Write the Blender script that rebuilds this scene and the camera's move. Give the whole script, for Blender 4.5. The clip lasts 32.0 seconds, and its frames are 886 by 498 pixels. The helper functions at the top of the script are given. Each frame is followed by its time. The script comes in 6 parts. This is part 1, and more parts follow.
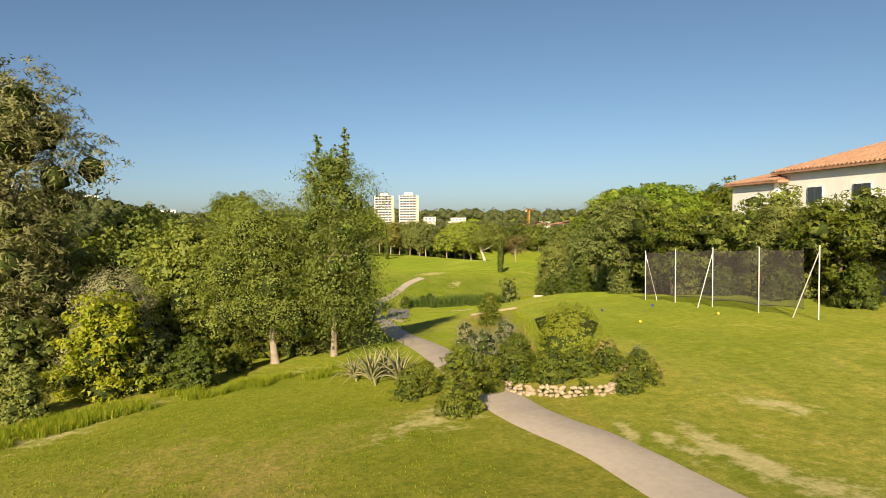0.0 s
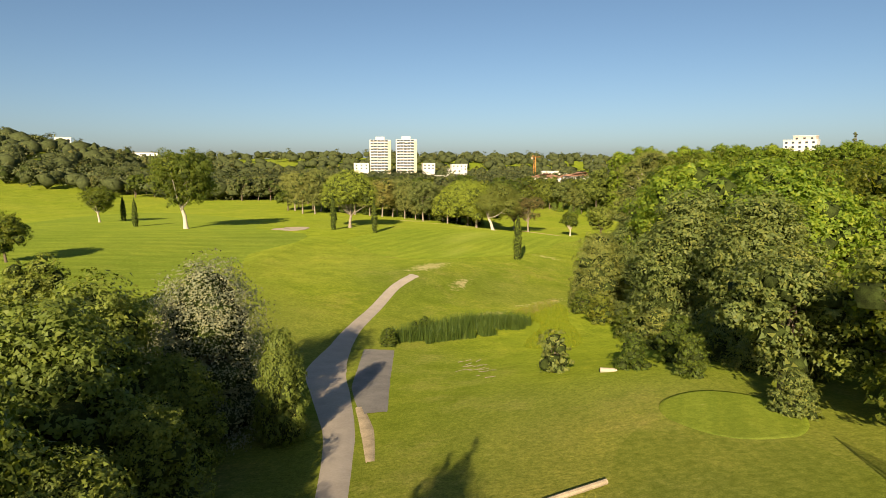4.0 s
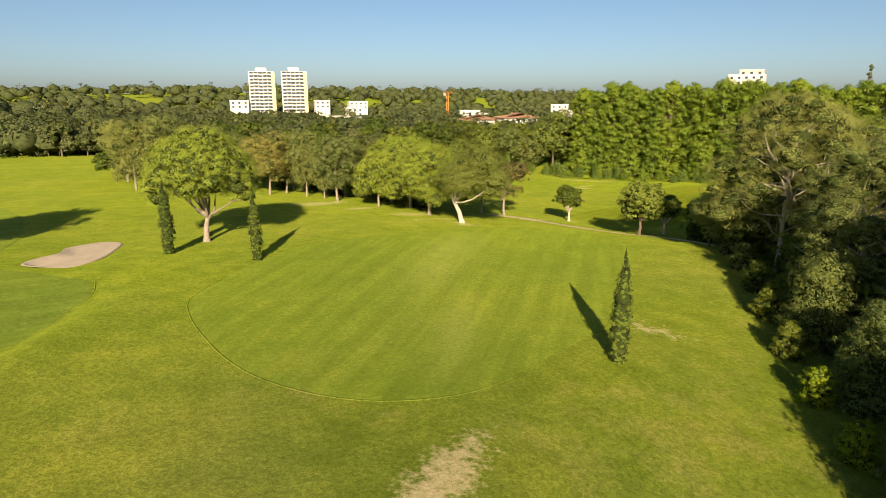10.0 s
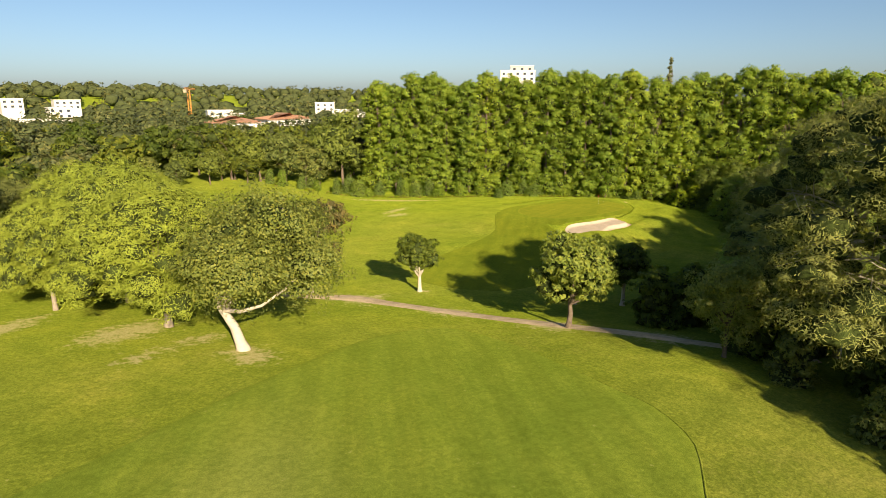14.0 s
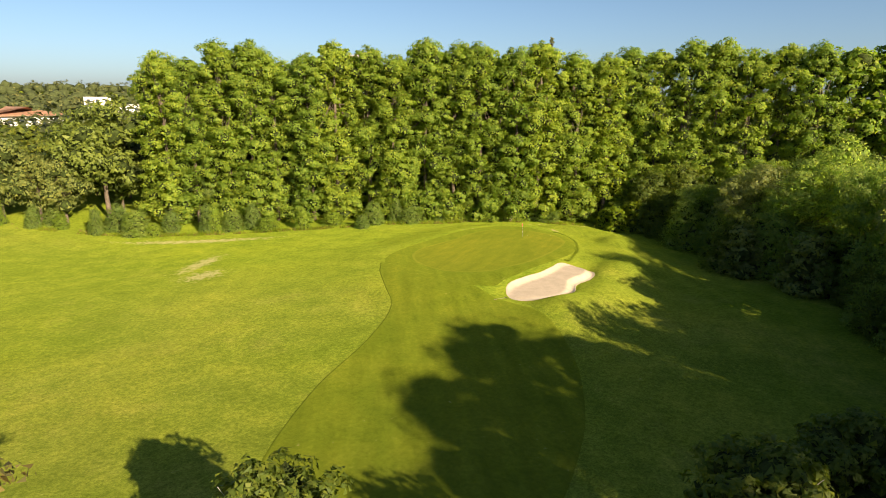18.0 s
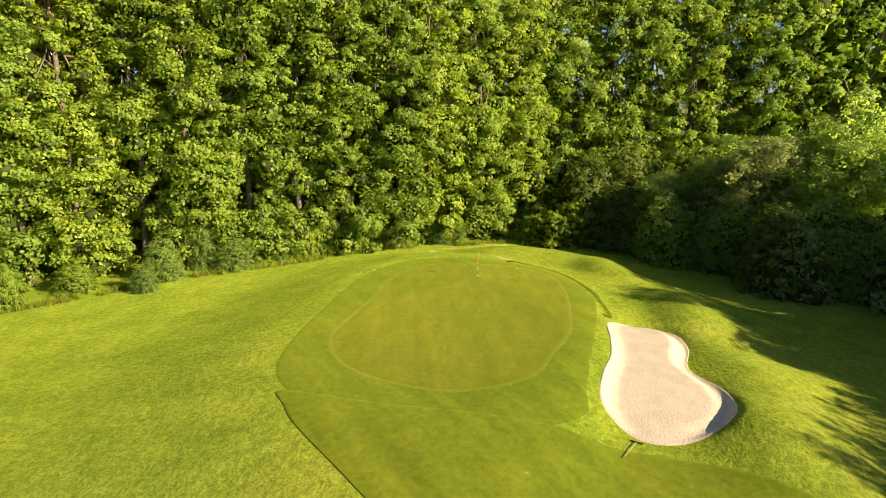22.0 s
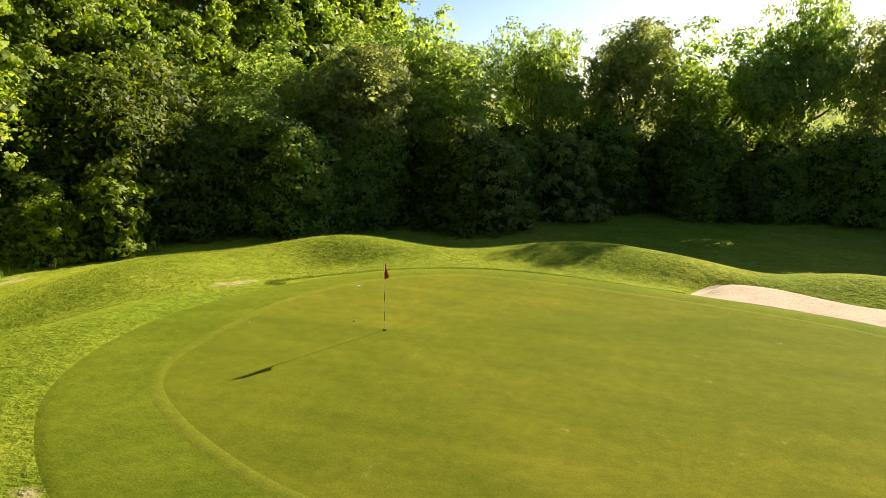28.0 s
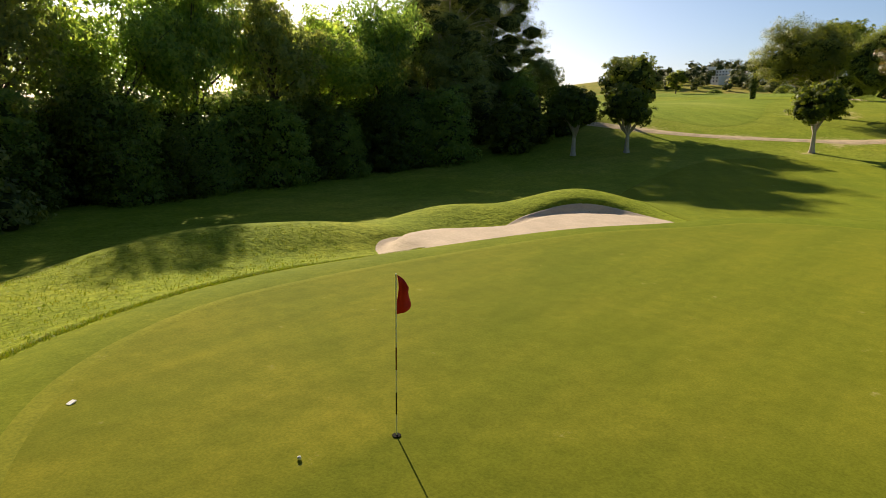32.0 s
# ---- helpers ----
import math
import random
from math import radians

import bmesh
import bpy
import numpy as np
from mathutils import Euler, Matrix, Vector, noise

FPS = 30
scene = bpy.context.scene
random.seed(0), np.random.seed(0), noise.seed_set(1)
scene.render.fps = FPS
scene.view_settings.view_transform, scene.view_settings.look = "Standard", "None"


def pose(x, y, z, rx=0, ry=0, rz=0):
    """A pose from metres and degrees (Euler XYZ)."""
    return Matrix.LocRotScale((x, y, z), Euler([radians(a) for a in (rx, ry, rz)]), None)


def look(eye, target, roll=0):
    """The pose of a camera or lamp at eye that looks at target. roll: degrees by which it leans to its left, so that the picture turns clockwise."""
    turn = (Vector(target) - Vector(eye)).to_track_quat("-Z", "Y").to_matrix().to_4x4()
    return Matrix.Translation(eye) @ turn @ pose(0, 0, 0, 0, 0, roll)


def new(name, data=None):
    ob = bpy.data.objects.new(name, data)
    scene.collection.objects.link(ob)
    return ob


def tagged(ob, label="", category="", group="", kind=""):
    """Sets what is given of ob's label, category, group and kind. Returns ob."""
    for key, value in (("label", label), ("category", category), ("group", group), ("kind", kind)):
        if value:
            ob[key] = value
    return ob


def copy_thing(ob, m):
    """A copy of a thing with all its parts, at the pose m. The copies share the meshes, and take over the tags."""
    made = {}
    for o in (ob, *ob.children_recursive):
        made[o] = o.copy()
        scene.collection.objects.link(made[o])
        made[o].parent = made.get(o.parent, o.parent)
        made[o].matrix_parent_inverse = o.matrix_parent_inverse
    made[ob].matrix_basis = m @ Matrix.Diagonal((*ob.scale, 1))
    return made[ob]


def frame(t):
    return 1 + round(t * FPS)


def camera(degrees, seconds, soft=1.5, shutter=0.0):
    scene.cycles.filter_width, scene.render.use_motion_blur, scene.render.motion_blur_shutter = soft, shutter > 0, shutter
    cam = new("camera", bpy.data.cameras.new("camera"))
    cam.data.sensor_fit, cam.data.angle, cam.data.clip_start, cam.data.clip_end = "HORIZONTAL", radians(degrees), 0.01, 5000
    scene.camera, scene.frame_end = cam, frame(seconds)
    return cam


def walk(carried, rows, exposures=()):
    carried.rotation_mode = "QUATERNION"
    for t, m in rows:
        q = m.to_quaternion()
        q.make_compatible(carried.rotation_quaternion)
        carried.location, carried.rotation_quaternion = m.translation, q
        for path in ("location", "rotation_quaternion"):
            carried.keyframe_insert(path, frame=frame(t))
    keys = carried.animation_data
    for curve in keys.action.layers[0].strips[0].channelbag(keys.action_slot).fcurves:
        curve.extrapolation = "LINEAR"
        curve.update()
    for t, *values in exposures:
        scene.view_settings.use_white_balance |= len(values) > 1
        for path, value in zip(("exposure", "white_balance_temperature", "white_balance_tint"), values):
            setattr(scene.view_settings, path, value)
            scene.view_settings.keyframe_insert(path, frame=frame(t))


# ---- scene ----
cam = camera(71.02, 32.0, 0.88)

# the flight: seconds, eye, heading (clockwise from +y), tilt, roll
ROWS = [
    (0.0, -149.61, -245.05, 16.82, 9.64, -2.47, -0.52),
    (0.5, -148.92, -241.45, 17.62, 9.63, -2.64, -0.15),
    (1.0, -148.29, -237.67, 18.40, 9.66, -3.15, -0.13),
    (1.5, -147.59, -233.60, 19.20, 9.60, -3.91, -0.17),
    (2.0, -146.86, -229.31, 20.00, 9.61, -4.70, -0.33),
    (2.5, -146.07, -224.81, 20.81, 9.53, -5.42, -0.41),
    (3.0, -145.33, -220.11, 21.55, 9.61, -6.16, -0.20),
    (3.5, -144.63, -215.19, 22.22, 9.68, -6.95, -0.02),
    (4.0, -143.97, -210.04, 22.82, 9.71, -7.91, 0.04),
    (4.5, -143.33, -204.66, 23.35, 9.71, -9.00, 0.08),
    (5.0, -142.70, -199.04, 23.81, 9.70, -10.15, 0.17),
    (5.5, -142.09, -193.18, 24.22, 9.71, -11.33, 0.31),
    (6.0, -141.47, -187.05, 24.56, 9.74, -12.47, 0.29),
    (6.5, -141.04, -180.72, 24.78, 9.97, -13.36, 0.34),
    (7.0, -140.78, -174.25, 24.89, 10.39, -13.74, 0.39),
    (7.5, -140.61, -167.57, 24.93, 11.25, -13.78, 0.40),
    (8.0, -140.39, -160.78, 24.90, 12.30, -13.76, 0.36),
    (8.5, -140.15, -153.92, 24.84, 13.43, -13.72, 0.35),
    (9.0, -139.75, -147.03, 24.75, 14.63, -13.66, 0.27),
    (9.5, -139.23, -140.09, 24.68, 17.01, -13.67, 0.12),
    (10.0, -138.30, -133.06, 24.66, 19.73, -13.71, 0.07),
    (10.5, -137.11, -126.04, 24.59, 22.53, -13.72, -0.01),
    (11.0, -135.59, -119.03, 24.44, 25.38, -13.69, -0.01),
    (11.5, -133.68, -112.27, 24.25, 28.17, -13.67, -0.16),
    (12.0, -131.39, -105.64, 24.14, 30.86, -13.73, -0.20),
    (12.5, -128.70, -99.14, 24.01, 33.59, -13.75, -0.18),
    (13.0, -125.60, -92.72, 23.92, 36.22, -13.79, 0.01),
    (13.5, -122.26, -86.27, 23.87, 39.03, -13.85, 0.03),
    (14.0, -118.59, -80.10, 23.79, 41.75, -13.83, 0.01),
    (14.5, -114.72, -74.30, 23.68, 44.33, -13.79, -0.34),
    (15.0, -110.78, -68.72, 23.51, 46.92, -13.79, -0.44),
    (15.5, -106.62, -63.15, 23.26, 49.70, -13.91, -0.12),
    (16.0, -102.33, -57.67, 22.93, 52.12, -13.99, 0.02),
    (16.5, -97.96, -52.31, 22.50, 54.21, -14.03, 0.09),
    (17.0, -93.56, -47.10, 21.96, 56.01, -14.00, 0.20),
    (17.5, -89.20, -42.07, 21.30, 57.55, -13.90, 0.37),
    (18.0, -84.92, -37.26, 20.53, 58.86, -13.71, 0.41),
    (18.5, -80.66, -32.64, 19.65, 61.23, -13.44, 0.50),
    (19.0, -76.40, -28.10, 18.78, 63.61, -13.14, 0.37),
    (19.5, -72.19, -23.62, 18.01, 66.12, -12.86, 0.22),
    (20.0, -68.08, -19.20, 17.36, 68.73, -12.77, 0.04),
    (20.5, -64.01, -14.82, 16.78, 71.73, -12.85, 0.04),
    (21.0, -60.02, -10.50, 16.16, 75.32, -12.90, -0.03),
    (21.5, -56.11, -6.33, 15.39, 79.35, -12.96, -0.09),
    (22.0, -52.10, -2.39, 14.55, 84.05, -12.95, -0.13),
    (22.5, -48.00, 1.38, 13.79, 88.96, -13.15, -0.20),
    (23.0, -43.75, 4.89, 13.24, 94.21, -13.55, -0.22),
    (23.5, -39.64, 8.01, 12.76, 99.57, -14.18, -0.03),
    (24.0, -35.46, 10.67, 12.22, 104.92, -14.67, 0.14),
    (24.5, -31.44, 12.75, 11.60, 111.07, -14.75, 0.19),
    (25.0, -27.83, 14.26, 10.87, 117.08, -14.78, 0.11),
    (25.5, -24.50, 15.29, 10.10, 123.06, -14.76, 0.12),
    (26.0, -21.32, 15.91, 9.34, 129.09, -14.67, 0.30),
    (26.5, -18.16, 16.19, 8.65, 135.27, -14.52, 0.62),
    (27.0, -14.88, 16.23, 8.07, 141.69, -14.29, 0.74),
    (27.5, -11.70, 16.04, 7.50, 148.73, -14.02, 0.80),
    (28.0, -8.77, 15.51, 6.98, 156.09, -13.80, 0.81),
    (28.5, -6.10, 14.79, 6.52, 163.60, -13.59, 0.63),
    (29.0, -3.72, 13.96, 6.14, 171.31, -13.55, 0.45),
    (29.5, -1.62, 12.92, 5.79, 179.14, -13.54, 0.37),
    (30.0, 0.17, 11.72, 5.42, 187.30, -13.51, 0.35),
    (30.5, 1.65, 10.44, 5.03, 195.37, -13.40, 0.32),
    (31.0, 2.87, 8.95, 4.68, 203.53, -13.24, 0.51),
    (31.5, 3.69, 7.44, 4.37, 211.61, -13.18, 0.53),
    (32.0, 4.11, 5.85, 4.18, 219.55, -13.22, 0.82),
]


def heading(x, y, z, yaw, tilt, roll):
    a, b = radians(yaw), radians(tilt)
    ahead = Vector((math.sin(a) * math.cos(b), math.cos(a) * math.cos(b), math.sin(b)))
    return look((x, y, z), Vector((x, y, z)) + 10 * ahead, roll)


walk(cam, [(row[0], heading(*row[1:])) for row in ROWS], [(0.0, 0.9, 6800, 11), (6.0, 0.84, 6850, 12), (9.0, 0.86, 6850, 12), (13.0, 1.0, 6750, 13), (18.0, 1.2, 6700, 13), (22.0, 1.40, 6600, 10), (25.0, 1.5, 6500, 10), (27.5, 1.34, 6400, 10), (30.0, 1.30, 6450, 14), (31.0, 0.96, 6450, 15), (32.0, 0.9, 6400, 15)])
# ---- end camera ----

# ---- daylight ----
SUN_EL, SUN_DIR = 23.0, Vector((-0.355, -0.935, 0)).normalized()
world = bpy.data.worlds.new("world")
scene.world = world
world.use_nodes = True
wn = world.node_tree
sky = wn.nodes.new("ShaderNodeTexSky")
sky.sky_type = "NISHITA"
sky.sun_disc = False
sky.sun_elevation = radians(SUN_EL)
sky.sun_rotation = math.atan2(SUN_DIR.x, SUN_DIR.y)
sky.altitude, sky.air_density, sky.dust_density, sky.ozone_density = 50, 0.72, 1.1, 2.8
pale = wn.nodes.new("ShaderNodeHueSaturation")
pale.inputs["Saturation"].default_value = 1.0
pale.inputs["Hue"].default_value = 0.492
wn.links.new(sky.outputs[0], pale.inputs["Color"])
wn.links.new(pale.outputs[0], wn.nodes["Background"].inputs[0])
wn.nodes["Background"].inputs[1].default_value = 0.059
sun = new("sun", bpy.data.lights.new("sun", "SUN"))
sun.data.energy, sun.data.angle, sun.data.color = 5.0, radians(0.5), (1.0, 0.85, 0.60)
to_sun = SUN_DIR * math.cos(radians(SUN_EL)) + Vector((0, 0, math.sin(radians(SUN_EL))))
sun.matrix_world = look(to_sun * 100, (0, 0, 0))

# ---- materials ----


def shader(name):
    m = bpy.data.materials.new(name)
    m.use_nodes = True
    nt = m.node_tree
    return m, nt, nt.nodes["Principled BSDF"]


def add(nt, kind, **inputs):
    n = nt.nodes.new(kind)
    for key, v in inputs.items():
        n.inputs[key.replace("_", " ")].default_value = v
    return n


def noise_at(nt, scale, detail=4.0, rough=0.55, stretch=None):
    tc = nt.nodes.new("ShaderNodeTexCoord")
    n = add(nt, "ShaderNodeTexNoise", Scale=scale, Detail=detail, Roughness=rough)
    if stretch:
        mp = nt.nodes.new("ShaderNodeMapping")
        mp.inputs["Scale"].default_value = stretch[:3]
        if len(stretch) > 3:
            mp.inputs["Rotation"].default_value = (0, 0, radians(stretch[3]))
        nt.links.new(tc.outputs["Object"], mp.inputs[0])
        nt.links.new(mp.outputs[0], n.inputs[0])
    else:
        nt.links.new(tc.outputs["Object"], n.inputs[0])
    return n.outputs[0]


def ramp(nt, src, stops):
    r = nt.nodes.new("ShaderNodeValToRGB")
    el = r.color_ramp.elements
    while len(el) < len(stops):
        el.new(0.5)
    for e, (p, c) in zip(el, stops):
        e.position = p
        e.color = (*c, 1)
    nt.links.new(src, r.inputs[0])
    return r.outputs[0]


def blend(nt, fac, a, b, kind="MIX"):
    n = nt.nodes.new("ShaderNodeMix")
    n.data_type, n.blend_type = "RGBA", kind
    for s, v in ((n.inputs[0], fac), (n.inputs[6], a), (n.inputs[7], b)):
        if isinstance(v, (int, float)):
            s.default_value = v
        elif isinstance(v, tuple):
            s.default_value = (*v, 1)
        else:
            nt.links.new(v, s)
    return n.outputs[2]


def bump(nt, p, src, strength, dist):
    b = add(nt, "ShaderNodeBump", Strength=strength, Distance=dist)
    nt.links.new(src, b.inputs["Height"])
    nt.links.new(b.outputs[0], p.inputs["Normal"])


def plain(name, color, rough=0.7, metal=0.0, var=0.12, scale=3.0, relief=0.0):
    """One colour with two scales of tonal variation."""
    m, nt, p = shader(name)
    n1, n2 = noise_at(nt, scale), noise_at(nt, scale * 9)
    d = tuple(c * (1 - 2 * var) for c in color)
    l = tuple(min(1, c * (1 + var)) for c in color)
    c1 = ramp(nt, n1, [(0.3, d), (0.7, l)])
    c2 = blend(nt, 0.35, c1, ramp(nt, n2, [(0.35, d), (0.65, l)]))
    nt.links.new(c2, p.inputs["Base Color"])
    p.inputs["Roughness"].default_value, p.inputs["Metallic"].default_value = rough, metal
    if rough > 0.84:
        p.inputs["Specular IOR Level"].default_value = 0.12
    if relief:
        bump(nt, p, n2, 0.5, relief)
    return m


def turf(name, dark, mid, light, dry, dry_amount, stripes=None, blade=14.0, relief=0.03, mottle=0.6, lush=0.0, streak=None, grain=0.3):
    """Mown or rough grass: large drifts, patches, fine blades, optional mowing stripes (width, angle, strength)."""
    m, nt, p = shader(name)
    big, patch = noise_at(nt, 0.035, 3), noise_at(nt, 0.35, 5, 0.62)
    fine = noise_at(nt, blade, 3, 0.7)
    c = ramp(nt, patch, [(0.28, dark), (0.5, mid), (0.72, light)])
    where = nt.nodes.new("ShaderNodeAttribute")
    where.attribute_name = "dryness"
    drift = blend(nt, 1.0, ramp(nt, big, [(0.38, (0, 0, 0)), (0.64, (dry_amount,) * 3)]), where.outputs["Color"], "MULTIPLY")
    c = blend(nt, drift, c, dry)
    spots = noise_at(nt, 0.13, 6, 0.7)
    patches = ramp(nt, spots, [(0.53, (0, 0, 0)), (0.72, (min(1, dry_amount * 1.6),) * 3)])
    c = blend(nt, blend(nt, 1.0, patches, where.outputs["Color"], "MULTIPLY"), c, dry)
    c = blend(nt, 1.0, c, ramp(nt, where.outputs["Fac"], [(0.12, (1.0 + 0.9 * lush, 1.0 + 0.9 * lush, 1.0 - 2.8 * lush)), (0.6, (1.0 - 2.0 * lush, 1.0 - 2.0 * lush, 1.0 - 2.0 * lush)), (1.0, (1.0 - 1.3 * lush, 1.0 - 3.2 * lush, 1.0 - 1.5 * lush))]), "MULTIPLY")
    if stripes:
        width, angle, strength = stripes
        tc = nt.nodes.new("ShaderNodeTexCoord")
        mp = nt.nodes.new("ShaderNodeMapping")
        mp.inputs["Rotation"].default_value = (0, 0, radians(angle))
        nt.links.new(tc.outputs["Object"], mp.inputs[0])
        w = add(nt, "ShaderNodeTexWave", Scale=0.314 / width, Distortion=1.2, Detail=2.0)
        w.inputs["Detail Scale"].default_value = 0.4
        nt.links.new(mp.outputs[0], w.inputs[0])
        s = ramp(nt, w.outputs[1], [(0.35, (1 - strength,) * 3), (0.65, (1 + 0.5 * strength,) * 3)])
        c = blend(nt, 1.0, c, s, "MULTIPLY")
    drifts = noise_at(nt, 0.075, 5, 0.6)
    c = blend(nt, 1.0, c, ramp(nt, drifts, [(0.34, (0.80, 0.87, 0.86)), (0.5, (1.0, 1.0, 1.0)), (0.68, (1.22, 1.13, 1.05))]), "MULTIPLY")
    if streak is not None:
        tcs = nt.nodes.new("ShaderNodeTexCoord")
        along = nt.nodes.new("ShaderNodeMapping")
        along.vector_type = "TEXTURE"
        along.inputs["Rotation"].default_value = (0, 0, radians(streak))
        along.inputs["Scale"].default_value = (14, 1, 1)
        nt.links.new(tcs.outputs["Object"], along.inputs[0])
        wipes = add(nt, "ShaderNodeTexNoise", Scale=0.8, Detail=5.0, Roughness=0.6)
        nt.links.new(along.outputs[0], wipes.inputs[0])
        c = blend(nt, 1.0, c, ramp(nt, wipes.outputs[0], [(0.36, (0.84, 0.88, 0.86)), (0.66, (1.17, 1.12, 1.08))]), "MULTIPLY")
    faded = nt.nodes.new("ShaderNodeAttribute")
    faded.attribute_name = "pale"
    c = blend(nt, faded.outputs["Fac"], c, (0.25, 0.26, 0.07))
    g = ramp(nt, fine, [(0.36, (1 - grain, 1 - 0.9 * grain, 1 - grain)), (0.64, (1 + 1.2 * grain, 1 + 1.1 * grain, 1 + 0.9 * grain))])
    c = blend(nt, 1.0, c, g, "MULTIPLY")
    clump = noise_at(nt, 2.6, 4, 0.65)
    c = blend(nt, mottle, c, ramp(nt, clump, [(0.36, (0.64, 0.7, 0.62)), (0.64, (1.45, 1.38, 1.35))]), "MULTIPLY")
    worn = nt.nodes.new("ShaderNodeAttribute")
    worn.attribute_name = "wear"
    breakup = noise_at(nt, 1.3, 7, 0.72)
    both = nt.nodes.new("ShaderNodeMath")
    both.operation = "MULTIPLY_ADD"
    both.inputs[1].default_value = 0.74
    nt.links.new(worn.outputs["Fac"], both.inputs[0])
    rough_edge = nt.nodes.new("ShaderNodeMath")
    rough_edge.operation = "MULTIPLY_ADD"
    rough_edge.inputs[1].default_value, rough_edge.inputs[2].default_value = 1.9, -0.62
    nt.links.new(breakup, rough_edge.inputs[0])
    nt.links.new(rough_edge.outputs[0], both.inputs[2])
    earth = ramp(nt, noise_at(nt, 4.0, 5, 0.7), [(0.3, (0.30, 0.23, 0.12)), (0.7, (0.50, 0.40, 0.25))])
    c = blend(nt, ramp(nt, both.outputs[0], [(0.62, (0, 0, 0)), (0.95, (0.9, 0.9, 0.9))]), c, earth)
    nt.links.new(c, p.inputs["Base Color"])
    p.inputs["Roughness"].default_value = 0.95
    p.inputs["Specular IOR Level"].default_value = 0.02
    p.inputs["Sheen Weight"].default_value = 0.22
    p.inputs["Sheen Roughness"].default_value = 0.6
    p.inputs["Sheen Tint"].default_value = (0.50, 0.62, 0.05, 1)
    tuft = nt.nodes.new("ShaderNodeMath")
    tuft.operation = "MULTIPLY_ADD"
    tuft.inputs[1].default_value = 2.2
    nt.links.new(clump, tuft.inputs[0])
    nt.links.new(fine, tuft.inputs[2])
    bump(nt, p, tuft.outputs[0], 0.7, relief)
    return m


def foliage(name, color, hue_var=0.25, glow=0.3, rough=0.55, through_tint=(1.5, 1.45, 0.5), spread=1.0):
    """Leaves: each leaf has its own tone, light shines through."""
    m, nt, p = shader(name)
    geo = nt.nodes.new("ShaderNodeNewGeometry")
    info = nt.nodes.new("ShaderNodeObjectInfo")
    d = tuple(c * (1 - k * spread) for c, k in zip(color, (0.32, 0.28, 0.3)))
    l = tuple(c * (1 + k * spread) for c, k in zip(color, (0.25 + hue_var, 0.22, 0.0)))
    c = ramp(nt, geo.outputs["Random Per Island"], [(0.0, d), (0.45, color), (1.0, l)])
    tone = ramp(nt, info.outputs["Random"], [(0.0, (0.82, 0.86, 0.85)), (1.0, (1.18, 1.1, 1.0))])
    c = blend(nt, 1.0, c, tone, "MULTIPLY")
    nt.links.new(c, p.inputs["Base Color"])
    p.inputs["Roughness"].default_value = rough
    p.inputs["Specular IOR Level"].default_value = 0.25
    tr = nt.nodes.new("ShaderNodeBsdfTranslucent")
    warm = blend(nt, 1.0, c, through_tint, "MULTIPLY")
    nt.links.new(warm, tr.inputs[0])
    mx = nt.nodes.new("ShaderNodeMixShader")
    mx.inputs[0].default_value = glow
    nt.links.new(p.outputs[0], mx.inputs[1])
    nt.links.new(tr.outputs[0], mx.inputs[2])
    nt.links.new(mx.outputs[0], nt.nodes["Material Output"].inputs[0])
    return m


ROUGH = turf("rough_grass", (0.075, 0.108, 0.014), (0.120, 0.157, 0.022), (0.179, 0.204, 0.034), (0.31, 0.255, 0.10), 0.6, None, 7.0, 0.05, 0.7, 0.12, None, 0.26)
FAIRWAY = turf("fairway_grass", (0.095, 0.138, 0.018), (0.114, 0.158, 0.021), (0.141, 0.180, 0.026), (0.20, 0.20, 0.045), 0.4, (3.4, 36, 0.07), 14.0, 0.03, 0.5, 0.0, 58, 0.22)
FAIRWAY_FAR = turf("far_fairway_grass", (0.070, 0.112, 0.021), (0.088, 0.131, 0.024), (0.111, 0.151, 0.029), (0.22, 0.21, 0.06), 0.4, (4.5, 75, 0.09), 14.0, 0.03, 0.6, 0.0, 15, 0.25)
APRON = turf("apron_grass", (0.074, 0.099, 0.008), (0.093, 0.114, 0.009), (0.115, 0.131, 0.012), (0.16, 0.160, 0.03), 0.35, (2.6, 60, 0.05), 20.0, 0.012, 0.4, 0.0, 40, 0.18)
GREEN = turf("putting_grass", (0.088, 0.098, 0.008), (0.108, 0.112, 0.010), (0.131, 0.126, 0.013), (0.19, 0.160, 0.035), 0.55, (1.6, 100, 0.04), 26.0, 0.006, 0.3, 0.0, 10, 0.16)
COLLAR = turf("green_edge_grass", (0.110, 0.121, 0.012), (0.128, 0.133, 0.014), (0.151, 0.149, 0.018), (0.20, 0.17, 0.04), 0.4, None, 20.0, 0.006, 0.3, 0.0, None, 0.2)
TEE = turf("tee_grass", (0.070, 0.091, 0.015), (0.090, 0.114, 0.019), (0.123, 0.138, 0.028), (0.29, 0.24, 0.09), 0.42, None, 14.0, 0.03, 0.8, 0.05, 80, 0.28)
SAND = plain("bunker_sand", (0.55, 0.445, 0.33), 0.95, 0, 0.1, 0.9, 0.06)
BARE = plain("bare_earth", (0.58, 0.45, 0.29), 0.95, 0, 0.22, 0.8, 0.03)

